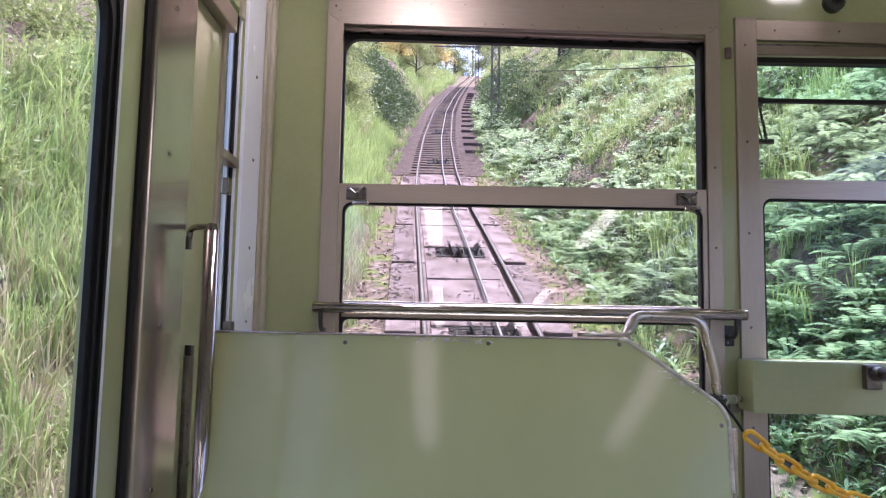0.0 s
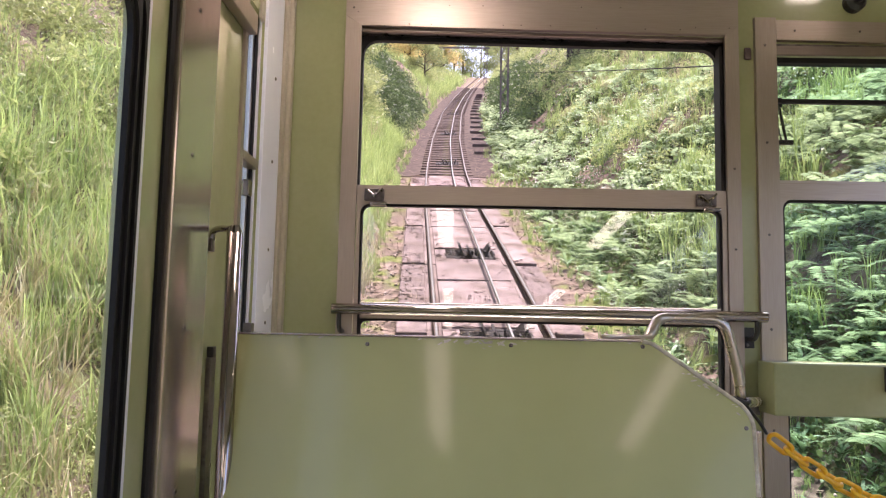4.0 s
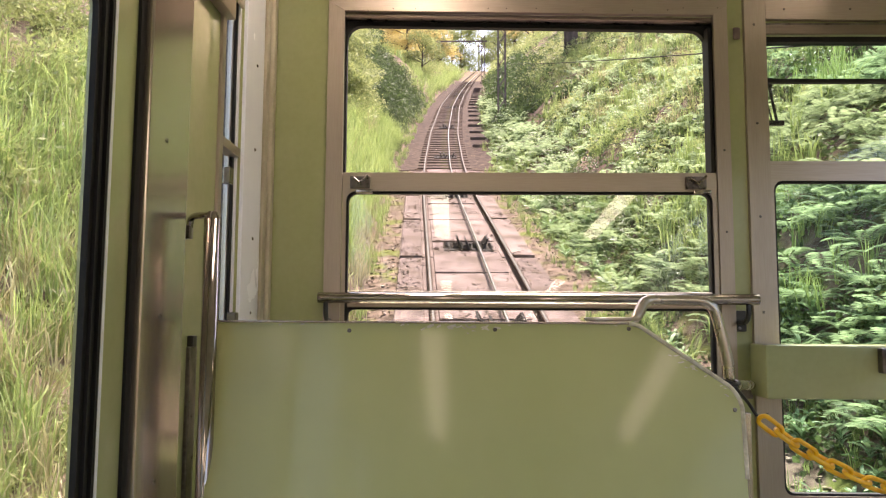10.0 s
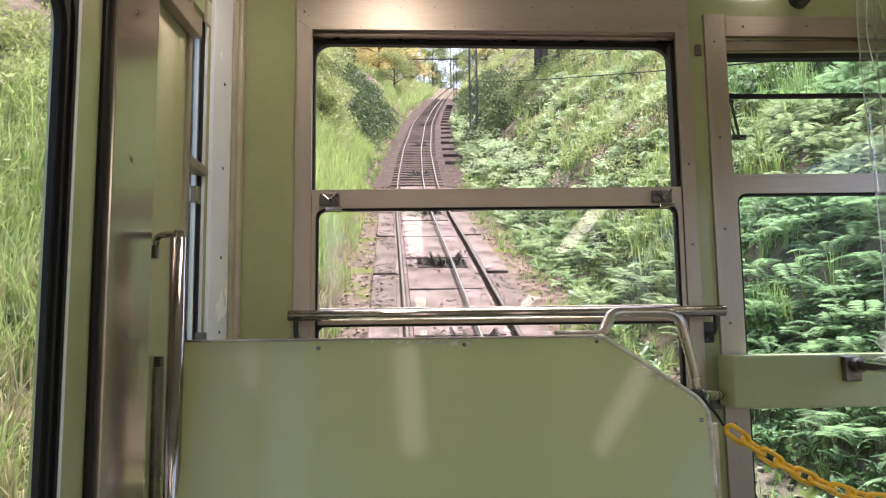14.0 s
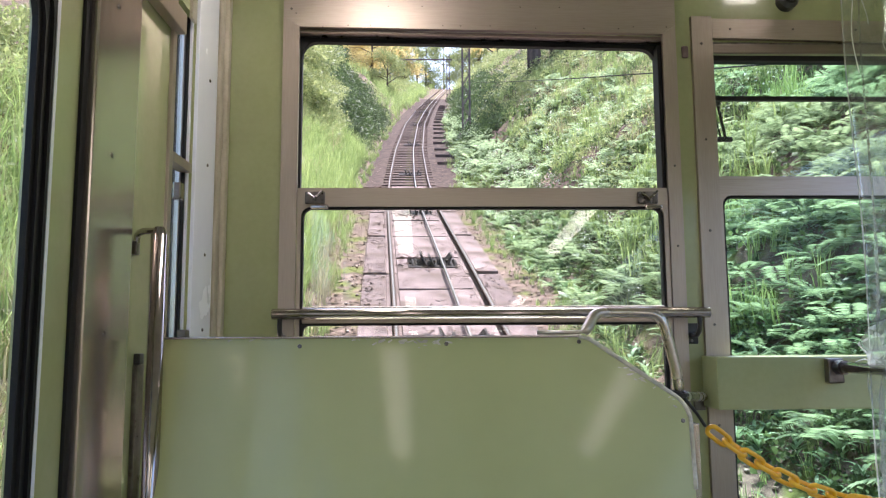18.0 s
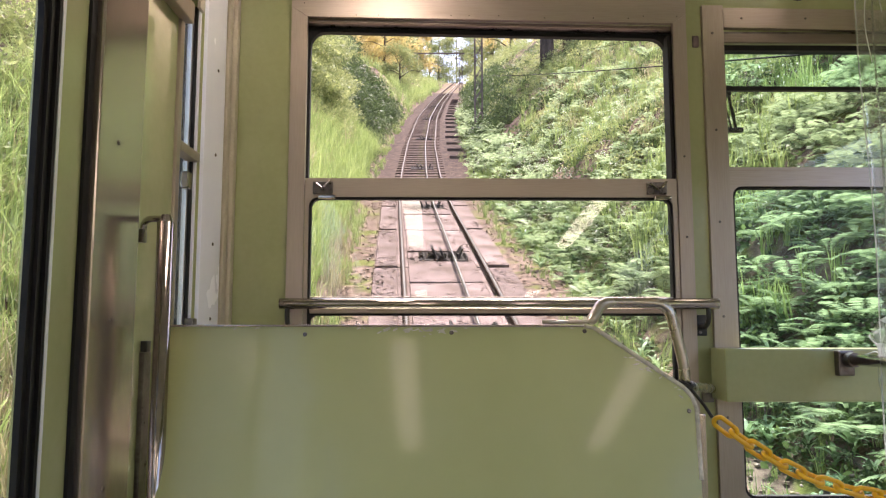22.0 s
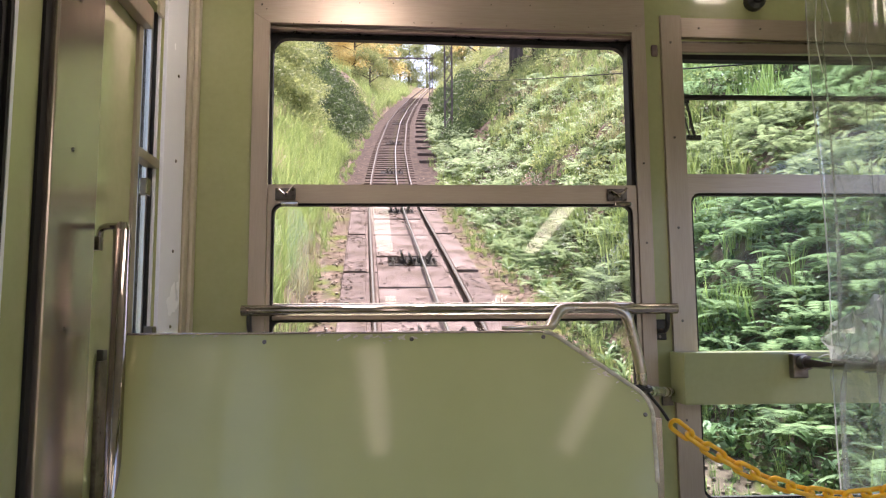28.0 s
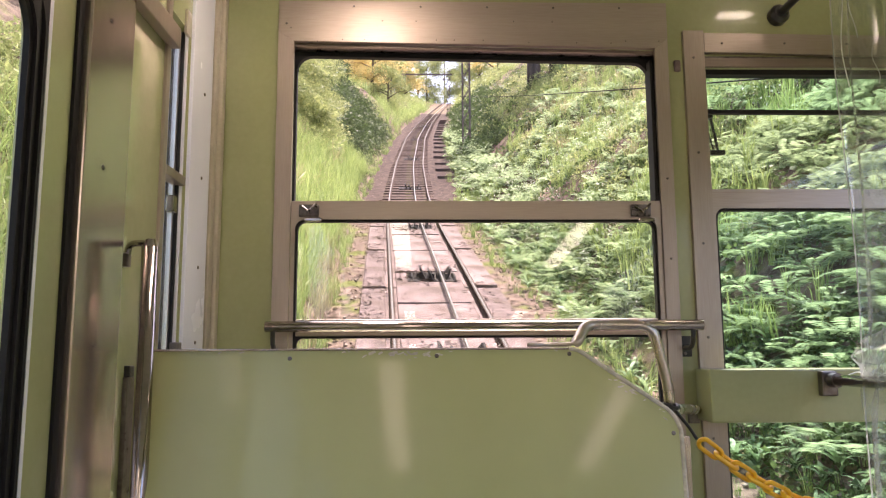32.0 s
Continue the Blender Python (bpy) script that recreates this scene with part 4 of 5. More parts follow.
# cable rollers
def roller_meshes():
    bits = {}
    b = box(-0.30, 0.38, -0.22, 0.22, -0.105, -0.076, 0.006)
    bits["base"] = b
    w = bmesh.new()
    m = Matrix.Translation((0.16, 0, -0.15 + 0.02)) @ Matrix.Rotation(math.pi / 2, 4, "Y")
    for r0, r1, d, o in ((0.135, 0.105, 0.03, -0.03), (0.105, 0.135, 0.03, 0.03), (0.03, 0.03, 0.2, 0)):
        bmesh.ops.create_cone(w, cap_ends=True, segments=20, radius1=r0, radius2=r1, depth=d, matrix=m @ Matrix.Translation((0, 0, o)))
    bits["wheel"] = w
    for n_, x in (("bracket", 0.07), ("bracket_far", 0.25)):
        bb = box(x - 0.012, x + 0.012, -0.09, 0.09, -0.10, -0.02, 0.004)
        for v in bb.verts:
            if v.co.z > -0.05:
                v.co.y = v.co.y * 0.4 - 0.04
        bits[n_] = bb
    horns = ((-0.22, -0.045, -1, 0.0), (-0.06, 0.060, -1, 0.05), (0.05, 0.050, -1, -0.06), (0.22, 0.05, 1, 0.04), (0.32, -0.035, 1, -0.04))
    for k, (x, top, way, dy) in enumerate(horns):
        f = box(x, x + 0.028, -0.24 + dy, 0.22 + dy, -0.10, top, 0.006)
        for v in f.verts:
            v.co.x += (v.co.z + 0.1) * 0.5 * way
            if v.co.z > -0.07:
                v.co.y = dy + (v.co.y - dy) * 0.55
        bits["guide_horn" + "_far" * k] = f
    for k, y_ in enumerate((-0.25, 0.25)):
        bits["cross_bar" + "_far" * k] = box(-0.30, 0.38, y_ - 0.03, y_ + 0.03, -0.10, -0.072, 0.006)
    return bits


first = thing("cable_roller", "black greasy cable roller between iron guide horns", "roller", (0, 0, 0), "cable rollers along the track")
for n_, bm_ in roller_meshes().items():
    part(n_.replace("_far", ""), bm_, IRON, first)


def track_pose(y, u=0.0, lift=0.0):
    a = math.atan2(float(track_z(y + 0.5) - track_z(y - 0.5)), 1.0)
    h = math.atan2(float(track_x(y - 0.5) - track_x(y + 0.5)), 1.0)
    return Matrix.Translation((float(track_x(y)) + u, y, float(track_z(y)) + lift)) @ Matrix.Rotation(h, 4, "Z") @ Matrix.Rotation(a, 4, "X")


spots = [6.95, 10.4, 15.2, 22.0, 31.0, 41.0, 53.0]
first.matrix_basis = track_pose(spots[0])
for y in spots[1:]:
    copy_thing(first, track_pose(y))

# concrete steps beside the far track
step_block = box(-0.28, 0.28, -0.30, 0.30, -0.12, 0.0, 0.015)
step_mesh = bpy.data.meshes.new("step")
step_block.to_mesh(step_mesh); step_block.free(); step_mesh.materials.append(CONCRETE)
stairs = tagged(new("track_stairs"), "mossy concrete steps climbing beside the track", "stairs")
rs = random.Random(3)
y = 25.0
while y < 62:
    o = new("step", step_mesh)
    o.parent = stairs
    o.matrix_basis = track_pose(y, 1.28 + rs.uniform(-.03, .03), -0.05 + rs.uniform(-.02, .02)) @ Matrix.Rotation(-0.12, 4, "X")
    y += 2.3

# lattice masts, portal and wires
def lattice(height, width, depth=0.0):
    """Legs, braces and foot of a square lattice mast that stands at its origin."""
    d = depth or width
    bits = []
    for sx in (-1, 1):
        for sy in (-1, 1):
            x, y_ = sx * width / 2, sy * d / 2
            b = box(x - 0.028, x + 0.028, y_ - 0.007, y_ + 0.007, -0.4, height)
            box(x - 0.007, x + 0.007, y_ - 0.028, y_ + 0.028, -0.4, height, 0, b)
            bits.append(("leg", b))
    n = int(height / 0.45)
    for k in range(n):
        z0, z1 = k * height / n, (k + 1) * height / n
        s = 1 if k % 2 else -1
        for side in (-1, 1):
            bits.append(("brace", sweep([(-s * width / 2, side * d / 2, z0), (s * width / 2, side * d / 2, z1)], 0.02, 4)))
            bits.append(("brace", sweep([(side * width / 2, -s * d / 2, z0), (side * width / 2, s * d / 2, z1)], 0.02, 4)))
    return bits


def mast(u, y, height, label):
    z = float(track_z(y) + ground(np.array(u), np.array(y)))
    t = thing("lattice_mast", label, "mast", (float(track_x(y)) + u, y, z), "masts along the track")
    for n_, bm_ in lattice(height, 0.30):
        part(n_, bm_, MASTPAINT, t)
    part("footing", box(-0.32, 0.32, -0.32, 0.32, -0.5, 0.12, 0.02), CONCRETE, t, "concrete footing")
    for h in (height - 0.5, height - 1.1):
        arm = part("cross_arm", box(-0.55, 0.35, -0.03, 0.03, h - 0.03, h + 0.03, 0.004), MASTPAINT, t)
        for x in (-0.5, -0.3):
            part("insulator", sweep([(x, 0, h + 0.03), (x, 0, h + 0.08), (x, 0, h + 0.11), (x, 0, h + 0.15)], [0.03, 0.045, 0.03, 0.04], 10), PEBBLE, arm, "pale ceramic insulator")
    return t


mast(2.35, 30.0, 6.4, "rusting steel lattice mast on the bank")
near_mast = mast(2.5, -14.0, 5.6, "rusting lattice mast carrying a white board")
part("white_board", box(-0.24, 0.24, -0.215, -0.19, 1.9, 2.5, 0.006), CEILING, near_mast, "blank white board")
mast(1.6, 72.0, 4.9, "slim lattice mast beside the far track")
mast(-4.4, 72.5, 4.9, "slim lattice mast beside the far track")
portal = thing("wire_portal", "steel beam spanning the track between two masts", "beam", (float(track_x(72)), 72, float(track_z(72))))
part("beam", box(-4.8, 2.0, -0.06, 0.06, 4.15, 4.27), MASTPAINT, portal)
for k in range(3):
    part("hanger", box(-3.0 + 1.6 * k, -2.96 + 1.6 * k, -0.02, 0.02, 3.8, 4.16), MASTPAINT, portal)

WIRE = [(2.2, 2.75, 0.0075), (2.35, 3.15, 0.003), (2.5, 3.5, 0.003)]
for u, h, r in WIRE:
    w = tagged(new("overhead_wire"), "thin overhead wire strung along the track", "wire", "overhead wires")
    pts = []
    ends = [-14.0, 30.0, 72.0, 108.0]
    for a, b in zip(ends, ends[1:]):
        for k in range(16):
            t = k / 16
            y = a + (b - a) * t
            za = float(track_z(a)) + h; zb = float(track_z(b)) + h
            xa = float(track_x(a)) + u; xb = float(track_x(b)) + u
            pts.append((xa + (xb - xa) * t, y, za + (zb - za) * t - 0.9 * t * (1 - t)))
    part("wire", sweep(pts, r, 6), IRON, w)

# green handrail beside the lower track, already passed
PAINTED = material("green_painted_steel", (0.05, 0.12, 0.10), (0.09, 0.18, 0.15), 6, 0.45, 0.2, 0.05, 60)
hand = tagged(new("handrail"), "green painted steel handrail beside the lower track", "handrail")
run_y = [-20.0 - 1.6 * k for k in range(14)]
for y in run_y:
    b_ = on_ground(np.array([1.95]), np.array([y]))[0]
    part("post", sweep([(b_[0], b_[1], b_[2] - 0.2), (b_[0], b_[1], b_[2] + 0.95)], 0.03, 8), PAINTED, hand)
for h in (0.95, 0.5):
    part("bar", sweep([tuple(on_ground(np.array([1.95]), np.array([y]))[0] + np.array([0, 0, h])) for y in run_y], 0.032, 8), PAINTED, hand)
lower = tagged(new("lower_stairs"), "mossy concrete stairs beside the lower track", "stairs")
for k in range(40):
    y = -18.5 - 0.65 * k
    o = new("step", step_mesh)
    o.parent = lower
    o.matrix_basis = Matrix.Translation((float(track_x(y)) + 1.45, y, float(track_z(y)) + 0.06))

# ---- plants: templates ----
RNG = np.random.default_rng(7)


def frond(length, pairs, droop, rng):
    """One fern frond along +x from the origin: leaflets on both sides of an arching rib."""
    V, T = [], []
    def arch(s):
        return np.array([length * s * (1 - 0.15 * s), 0, length * (0.75 * s - droop * s * s)])
    for k in range(pairs):
        s = 0.12 + 0.88 * k / pairs
        p = arch(s)
        w = length * 0.30 * math.sin(math.pi * (0.12 + 0.85 * (1 - s)) ** 0.8) * rng.uniform(0.85, 1.1)
        for side in (-1, 1):
            tip = p + np.array([length * 0.07, side * w, -0.12 * w + rng.normal(0, 0.01)])
            mid = (p + tip) / 2 + np.array([length * 0.42 / pairs, 0, 0.015 * length])
            mid2 = (p + tip) / 2 - np.array([length * 0.2 / pairs, 0, 0.0])
            b = len(V)
            V += [p, mid2, tip, mid]
            T += [(b, b + 1, b + 2), (b, b + 2, b + 3)]
    return np.array(V), np.array(T)


def merge(parts_):
    V, T, n = [], [], 0
    for v, t in parts_:
        V.append(v); T.append(t + n); n += len(v)
    return np.concatenate(V), np.concatenate(T)


def turned(v, a, tilt=0.0, shift=(0, 0, 0)):
    c, s = math.cos(tilt), math.sin(tilt)
    x, y, z = v[:, 0] * c - v[:, 2] * s, v[:, 1], v[:, 0] * s + v[:, 2] * c
    ca, sa = math.cos(a), math.sin(a)
    return np.stack([x * ca - y * sa, x * sa + y * ca, z], -1) + np.array(shift)


def fern(rng, pairs=13, fronds=7):
    out = []
    for k in range(fronds):
        v, t = frond(rng.uniform(0.65, 1.0), pairs, rng.uniform(0.35, 0.75), rng)
        out.append((turned(v, k * 0.9 + rng.uniform(-.3, .3), rng.uniform(-.25, .35)), t))
    return merge(out)


def tuft(rng, blades=16, width=0.012, height=(0.5, 1.0), spread=0.35):
    out = []
    for _ in range(blades):
        h, a, d = rng.uniform(*height), rng.uniform(0, 6.283), rng.uniform(0.05, spread)
        w = width * rng.uniform(0.6, 1.3)
        V = []
        for s in (0, 0.4, 0.75, 1.0):
            x = d * h * s * (0.3 + 1.2 * s * s)
            z = h * (s - 0.28 * s ** 3 * d * 3)
            ww = w * (1 - s ** 2) if s < 1 else 0
            V += [(x, -ww, z), (x, ww, z)] if s < 1 else [(x, 0, z)]
        T = [(0, 1, 3), (0, 3, 2), (2, 3, 5), (2, 5, 4), (4, 5, 6)]
        out.append((turned(np.array(V, float), a, 0, (rng.normal(0, .07), rng.normal(0, .07), 0)), np.array(T)))
    return merge(out)


def clump(rng, leaves=150, size=0.055, flat=0.75, long_=1.6):
    """A rounded, gappy clump of small folded leaves about 1 m across."""
    d = rng.normal(size=(leaves, 3))
    d /= np.linalg.norm(d, axis=1)[:, None]
    lobes = rng.normal(size=(5, 3)); lobes /= np.linalg.norm(lobes, axis=1)[:, None]
    r = 0.28 + 0.24 * np.clip((d @ lobes.T).max(1), 0, 1) ** 2 + rng.uniform(-0.14, 0.05, leaves)
    c = d * r[:, None] * np.array([1, 1, flat])
    a = d + rng.normal(0, 0.6, (leaves, 3)); a[:, 2] -= 0.25
    a /= np.linalg.norm(a, axis=1)[:, None]
    b = np.cross(a, rng.normal(size=(leaves, 3))); b /= np.linalg.norm(b, axis=1)[:, None]
    n = np.cross(a, b)
    s = (size * rng.uniform(0.6, 1.3, leaves))[:, None]
    V = np.stack([c - a * s * long_ * 0.5, c + b * s * 0.5 + n * s * 0.12, c + a * s * long_ * 0.5, c - b * s * 0.5 + n * s * 0.12], 1).reshape(-1, 3)
    i = np.arange(leaves)[:, None] * 4
    T = np.concatenate([i + [0, 1, 2], i + [0, 2, 3]])
    return V, T


def broadleaf(rng):
    """A low plant of long arching leaves."""
    out = []
    for k in range(11):
        L, w = rng.uniform(0.35, 0.6), rng.uniform(0.05, 0.08)
        V, T = [], []
        for j, s in enumerate((0, 0.25, 0.5, 0.75, 1.0)):
            x, z = L * s, L * (0.75 * s - 0.7 * s * s)
            ww = w * math.sin(math.pi * min(0.98, 0.08 + 0.9 * s))
            V += [(x, -ww, z - 0.01), (x, 0, z - 0.025), (x, ww, z - 0.01)]
            if j:
                b = 3 * (j - 1)
                T += [(b, b + 1, b + 4), (b, b + 4, b + 3), (b + 1, b + 2, b + 5), (b + 1, b + 5, b + 4)]
        out.append((turned(np.array(V), k * 0.571 + rng.uniform(-.3, .3), rng.uniform(0.1, 0.7), (0, 0, rng.uniform(0, 0.35))), np.array(T)))
    return merge(out)


FERNS = [fern(RNG, 11, 6) for _ in range(6)]
NEAR_FERNS = [fern(RNG, 24, 8) for _ in range(6)]
TUFTS = [tuft(RNG) for _ in range(6)]
TALL = [tuft(RNG, 18, 0.0085, (0.6, 1.25), 0.6) for _ in range(5)]
CLUMPS = [clump(RNG, 100, 0.068) for _ in range(6)]
FINE = [clump(RNG, 150, 0.037, 0.8, 3.0) for _ in range(5)]
BROADS = [broadleaf(RNG) for _ in range(5)]


def clear_of_car(u, y):
    """Keeps plants out of the car's way and off the track."""
    return ~((u > -1.9) & (u < 1.75) & (y < 4.0))


def spread(count, u0, u1, y0, y1, size, lift=0.0, bias=1.0, patch=0.0, seed=0.0, rng=RNG):
    """Rows of x, y, z, size on the ground; patch leaves bare stretches."""
    u = rng.uniform(u0, u1, count)
    y = y0 + (y1 - y0) * rng.uniform(0, 1, count) ** bias
    keep = clear_of_car(u, y)
    if patch:
        keep &= lumps(u, y, 0.8, seed) > patch - 1.0
    u, y = u[keep], y[keep]
    p = on_ground(u, y)
    p[:, 2] += lift
    return np.concatenate([p, rng.uniform(*size, len(u))[:, None]], 1)


def cover(name, temps, spots_, mat, label, category):
    ob = link(name, scatter(name, temps, np.concatenate(spots_), RNG), mat)
    return tagged(ob, label, category, "", "stuff")


# right bank: ferns over low leaves
cover("ferns", NEAR_FERNS, [spread(850, 2.0, 5.6, 2.9, 10, (0.22, 0.46), 0.0, 1.0, 0.4, 2.0), spread(70, 2.1, 5, -1, 3.5, (0.4, 0.7)), spread(60, 1.45, 2.1, 7.5, 12, (0.22, 0.4))], FERN,
      "dense green ferns near the track", "ferns")
cover("bank_ferns", FERNS, [spread(1300, 2.1, 5.4, 9, 22, (0.2, 0.42), 0.0, 1.1, 0.7, 3.0), spread(260, 4.0, 9, 10, 26, (0.4, 0.7), patch=1.0, seed=6.0), spread(220, 1.5, 2.5, 8, 24, (0.2, 0.45), patch=0.8),
                            spread(150, 1.9, 2.8, 20, 45, (0.4, 0.8))], FERN,
      "green ferns covering the bank", "ferns")
cover("undergrowth", CLUMPS, [spread(260, 1.75, 2.8, 1.5, 6, (0.2, 0.42), 0.0), spread(700, 2.4, 6.5, 8, 24, (0.3, 0.5), -0.03), spread(900, 1.8, 8.5, 3, 22, (0.35, 0.75), -0.05, 1.4), spread(160, 2.0, 6, -5, 4, (0.5, 0.9)), spread(300, 1.9, 9, 22, 50, (0.6, 1.2), 0.05), spread(420, 1.4, 2.6, 5, 16, (0.18, 0.4), -0.02),
                              spread(200, -7, -3.2, 22, 46, (0.6, 1.2), 0.1), spread(240, -2.1, -1.45, 19, 45, (0.2, 0.5), 0.0), spread(200, 1.6, 2.4, 19, 45, (0.25, 0.5), 0.0)], BUSH,
      "low dark green leafy undergrowth on the banks", "undergrowth")
cover("broad_leaved_plants", BROADS, [spread(150, 1.5, 2.6, 2.9, 9.0, (0.16, 0.32)), spread(40, 2.0, 3.2, -3, 3.2, (0.3, 0.5)), spread(80, 1.3, 2.2, 9, 17, (0.18, 0.34))], BROAD,
      "low plants with long arching green leaves", "plants")
cover("grass_right", TUFTS, [spread(500, 2.8, 5.8, 10, 20, (0.3, 0.5)), spread(420, 1.3, 2.4, 6, 26, (0.18, 0.42), patch=0.9, seed=2.0), spread(1500, 3.2, 10, 8, 32, (0.4, 0.85), patch=0.6, seed=5), spread(200, 1.6, 2.3, 20, 52, (0.2, 0.45), patch=1.0, seed=1), spread(420, -1.9, -1.15, 19, 46, (0.2, 0.4), patch=0.7, seed=7), spread(320, 1.6, 2.3, 19, 46, (0.2, 0.4), patch=0.7, seed=8), spread(200, 1.05, 1.5, 5, 20, (0.12, 0.26), patch=1.0, seed=6), spread(90, 2.2, 3.6, 7.5, 10.5, (0.4, 0.7)), spread(140, 2.0, 4.5, 3, 9, (0.3, 0.55), patch=0.9, seed=4), spread(700, 1.05, 2.3, 3, 20, (0.10, 0.24), patch=1.0, seed=9)], GRASS,
      "tufts of bright grass along the track's edge", "grass")
cover("dry_stems", TALL, [spread(560, 3.4, 10, 12, 26, (0.3, 0.7), patch=0.8), spread(420, -4.8, -1.8, -3, 22, (0.4, 0.8), patch=0.7, seed=3.0), spread(900, -4.8, -1.95, -4, 6, (0.25, 0.55)), spread(160, -1.9, -1.3, 4, 14, (0.25, 0.5), patch=0.8, seed=2.0)], STRAW,
      "dry straw-coloured stems among the green", "dry grass")


def flowers(rng):
    """A few thin stems with sprays of tiny pale petals."""
    out = []
    for _ in range(5):
        a, h, d = rng.uniform(0, 6.283), rng.uniform(0.55, 1.0), rng.uniform(0.05, 0.3)
        for _ in range(5):
            c = np.array([d * math.cos(a) + rng.normal(0, .05), d * math.sin(a) + rng.normal(0, .05), h + rng.normal(0, .05)])
            e, g = rng.normal(0, 0.009, 3), rng.normal(0, 0.009, 3)
            out.append((np.stack([c - e, c + g, c + e, c - g]), np.array([(0, 1, 2), (0, 2, 3)])))
    return merge(out)


PETAL = material("white_petals", (0.62, 0.62, 0.52), (0.82, 0.82, 0.76), 6, 0.6, 0, 0.02, 60, island=0.5, thin=0.3)
cover("wild_flowers", [flowers(RNG) for _ in range(4)], [spread(110, 1.5, 2.7, 7, 22, (0.4, 0.7), 0.0, 1.0, 0.8, 4.0), spread(60, 2.6, 5, 9, 20, (0.5, 0.8), 0.1, 1.0, 1.0, 7.0)], PETAL,
      "sprays of tiny white wild flowers among the ferns", "flowers")

# left bank: long grass, then bushes
cover("grass_left", TALL, [spread(2300, -3.9, -1.5, 4, 26, (0.35, 0.75), 0, 1.1), spread(260, -4.8, -1.9, -4, 6, (0.3, 0.62)), spread(160, -2.7, -2.0, -3, 5, (0.25, 0.45)), spread(500, -1.7, -1.2, 4, 20, (0.16, 0.36), patch=0.7, seed=5), spread(260, -3.2, -1.3, 45, 90, (0.7, 1.2)), spread(600, -12, -1.6, 44, 110, (0.7, 1.3)), spread(300, 1.7, 8, 58, 110, (0.7, 1.3))], GRASS,
      "long pale green grass on the bank", "grass")
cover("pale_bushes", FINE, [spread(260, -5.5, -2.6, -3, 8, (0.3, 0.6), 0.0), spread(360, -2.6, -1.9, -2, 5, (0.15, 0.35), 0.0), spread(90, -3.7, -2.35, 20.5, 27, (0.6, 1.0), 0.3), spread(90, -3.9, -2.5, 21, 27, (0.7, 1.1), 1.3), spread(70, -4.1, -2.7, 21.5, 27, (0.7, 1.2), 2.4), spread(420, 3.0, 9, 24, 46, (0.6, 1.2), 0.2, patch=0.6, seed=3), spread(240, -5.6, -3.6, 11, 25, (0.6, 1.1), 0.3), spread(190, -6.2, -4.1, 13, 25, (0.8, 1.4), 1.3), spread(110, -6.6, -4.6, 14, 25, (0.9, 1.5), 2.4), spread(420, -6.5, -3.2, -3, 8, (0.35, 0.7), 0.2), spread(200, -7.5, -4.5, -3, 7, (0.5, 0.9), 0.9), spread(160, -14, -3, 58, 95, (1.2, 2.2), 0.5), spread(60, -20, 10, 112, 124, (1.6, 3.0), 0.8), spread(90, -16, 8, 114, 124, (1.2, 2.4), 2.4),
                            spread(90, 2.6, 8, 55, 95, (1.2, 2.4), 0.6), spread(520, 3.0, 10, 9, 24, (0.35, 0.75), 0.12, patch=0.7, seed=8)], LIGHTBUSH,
      "bushes and bamboo grass on the banks, coloured pale as if sunlit", "bushes")
# the dark leaf colour carries the shade of this hollow
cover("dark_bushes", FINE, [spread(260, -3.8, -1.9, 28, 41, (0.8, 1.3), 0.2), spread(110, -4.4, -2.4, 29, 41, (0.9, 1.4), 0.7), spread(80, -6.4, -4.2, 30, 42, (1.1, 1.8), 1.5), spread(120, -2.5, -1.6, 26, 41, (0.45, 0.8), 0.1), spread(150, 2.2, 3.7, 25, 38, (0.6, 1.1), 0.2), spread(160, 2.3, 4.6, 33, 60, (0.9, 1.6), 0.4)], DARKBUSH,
      "tall bushes closing in on the track, coloured dark as if shaded", "bushes")


# trees
def tree(u, y, height, spread_, leaf, trunk_r, label, seed, bare=0.35, clumps_=60, size=(0.9, 1.7)):
    rng = np.random.default_rng(seed)
    base = on_ground(np.array([u]), np.array([y]))[0]
    t = thing("tree", label, "tree", tuple(float(c) for c in base), "trees above the cutting")
    bend = rng.normal(0, 0.04, 2) * height
    def stem(s):
        return Vector((bend[0] * s * s, bend[1] * s * s, height * s))
    bm = sweep([stem(k / 8) - Vector((0, 0, 0.3 if k == 0 else 0)) for k in range(9)], [trunk_r * (1.25 - 1.1 * k / 8) for k in range(9)], 9)
    crowns = []
    for k in range(11):
        s = bare + (0.95 - bare) * k / 10
        a = rng.uniform(0, 6.283)
        reach = spread_ * (1.15 - 0.6 * s) * rng.uniform(0.6, 1.1)
        p0 = stem(s)
        p2 = p0 + Vector((math.cos(a) * reach, math.sin(a) * reach, reach * rng.uniform(0.1, 0.6)))
        p1 = (p0 + p2) / 2 + Vector((0, 0, 0.12 * reach))
        r = trunk_r * (1.1 - s) * 0.5 + 0.015
        sweep([p0, p1, p2], [r, r * 0.6, r * 0.2], 6, bm)
        crowns += [p1.lerp(p2, q_) for q_ in (0.3, 0.65, 1.0)]
    part("trunk", bm, BARK, t)
    spots_ = []
    for k in range(clumps_):
        c = crowns[int(rng.integers(len(crowns)))]
        spots_.append((c.x + rng.normal(0, spread_ * 0.16), c.y + rng.normal(0, spread_ * 0.16), c.z + rng.normal(0, spread_ * 0.12), rng.uniform(*size)))
    part("crown", scatter("crown", CLUMPS + FINE[:2], spots_, rng), leaf, t)
    return t


tree(-4.6, 60, 6.0, 2.4, AUTUMN, 0.12, "slender tree with yellow autumn leaves", 11, 0.25, 90)
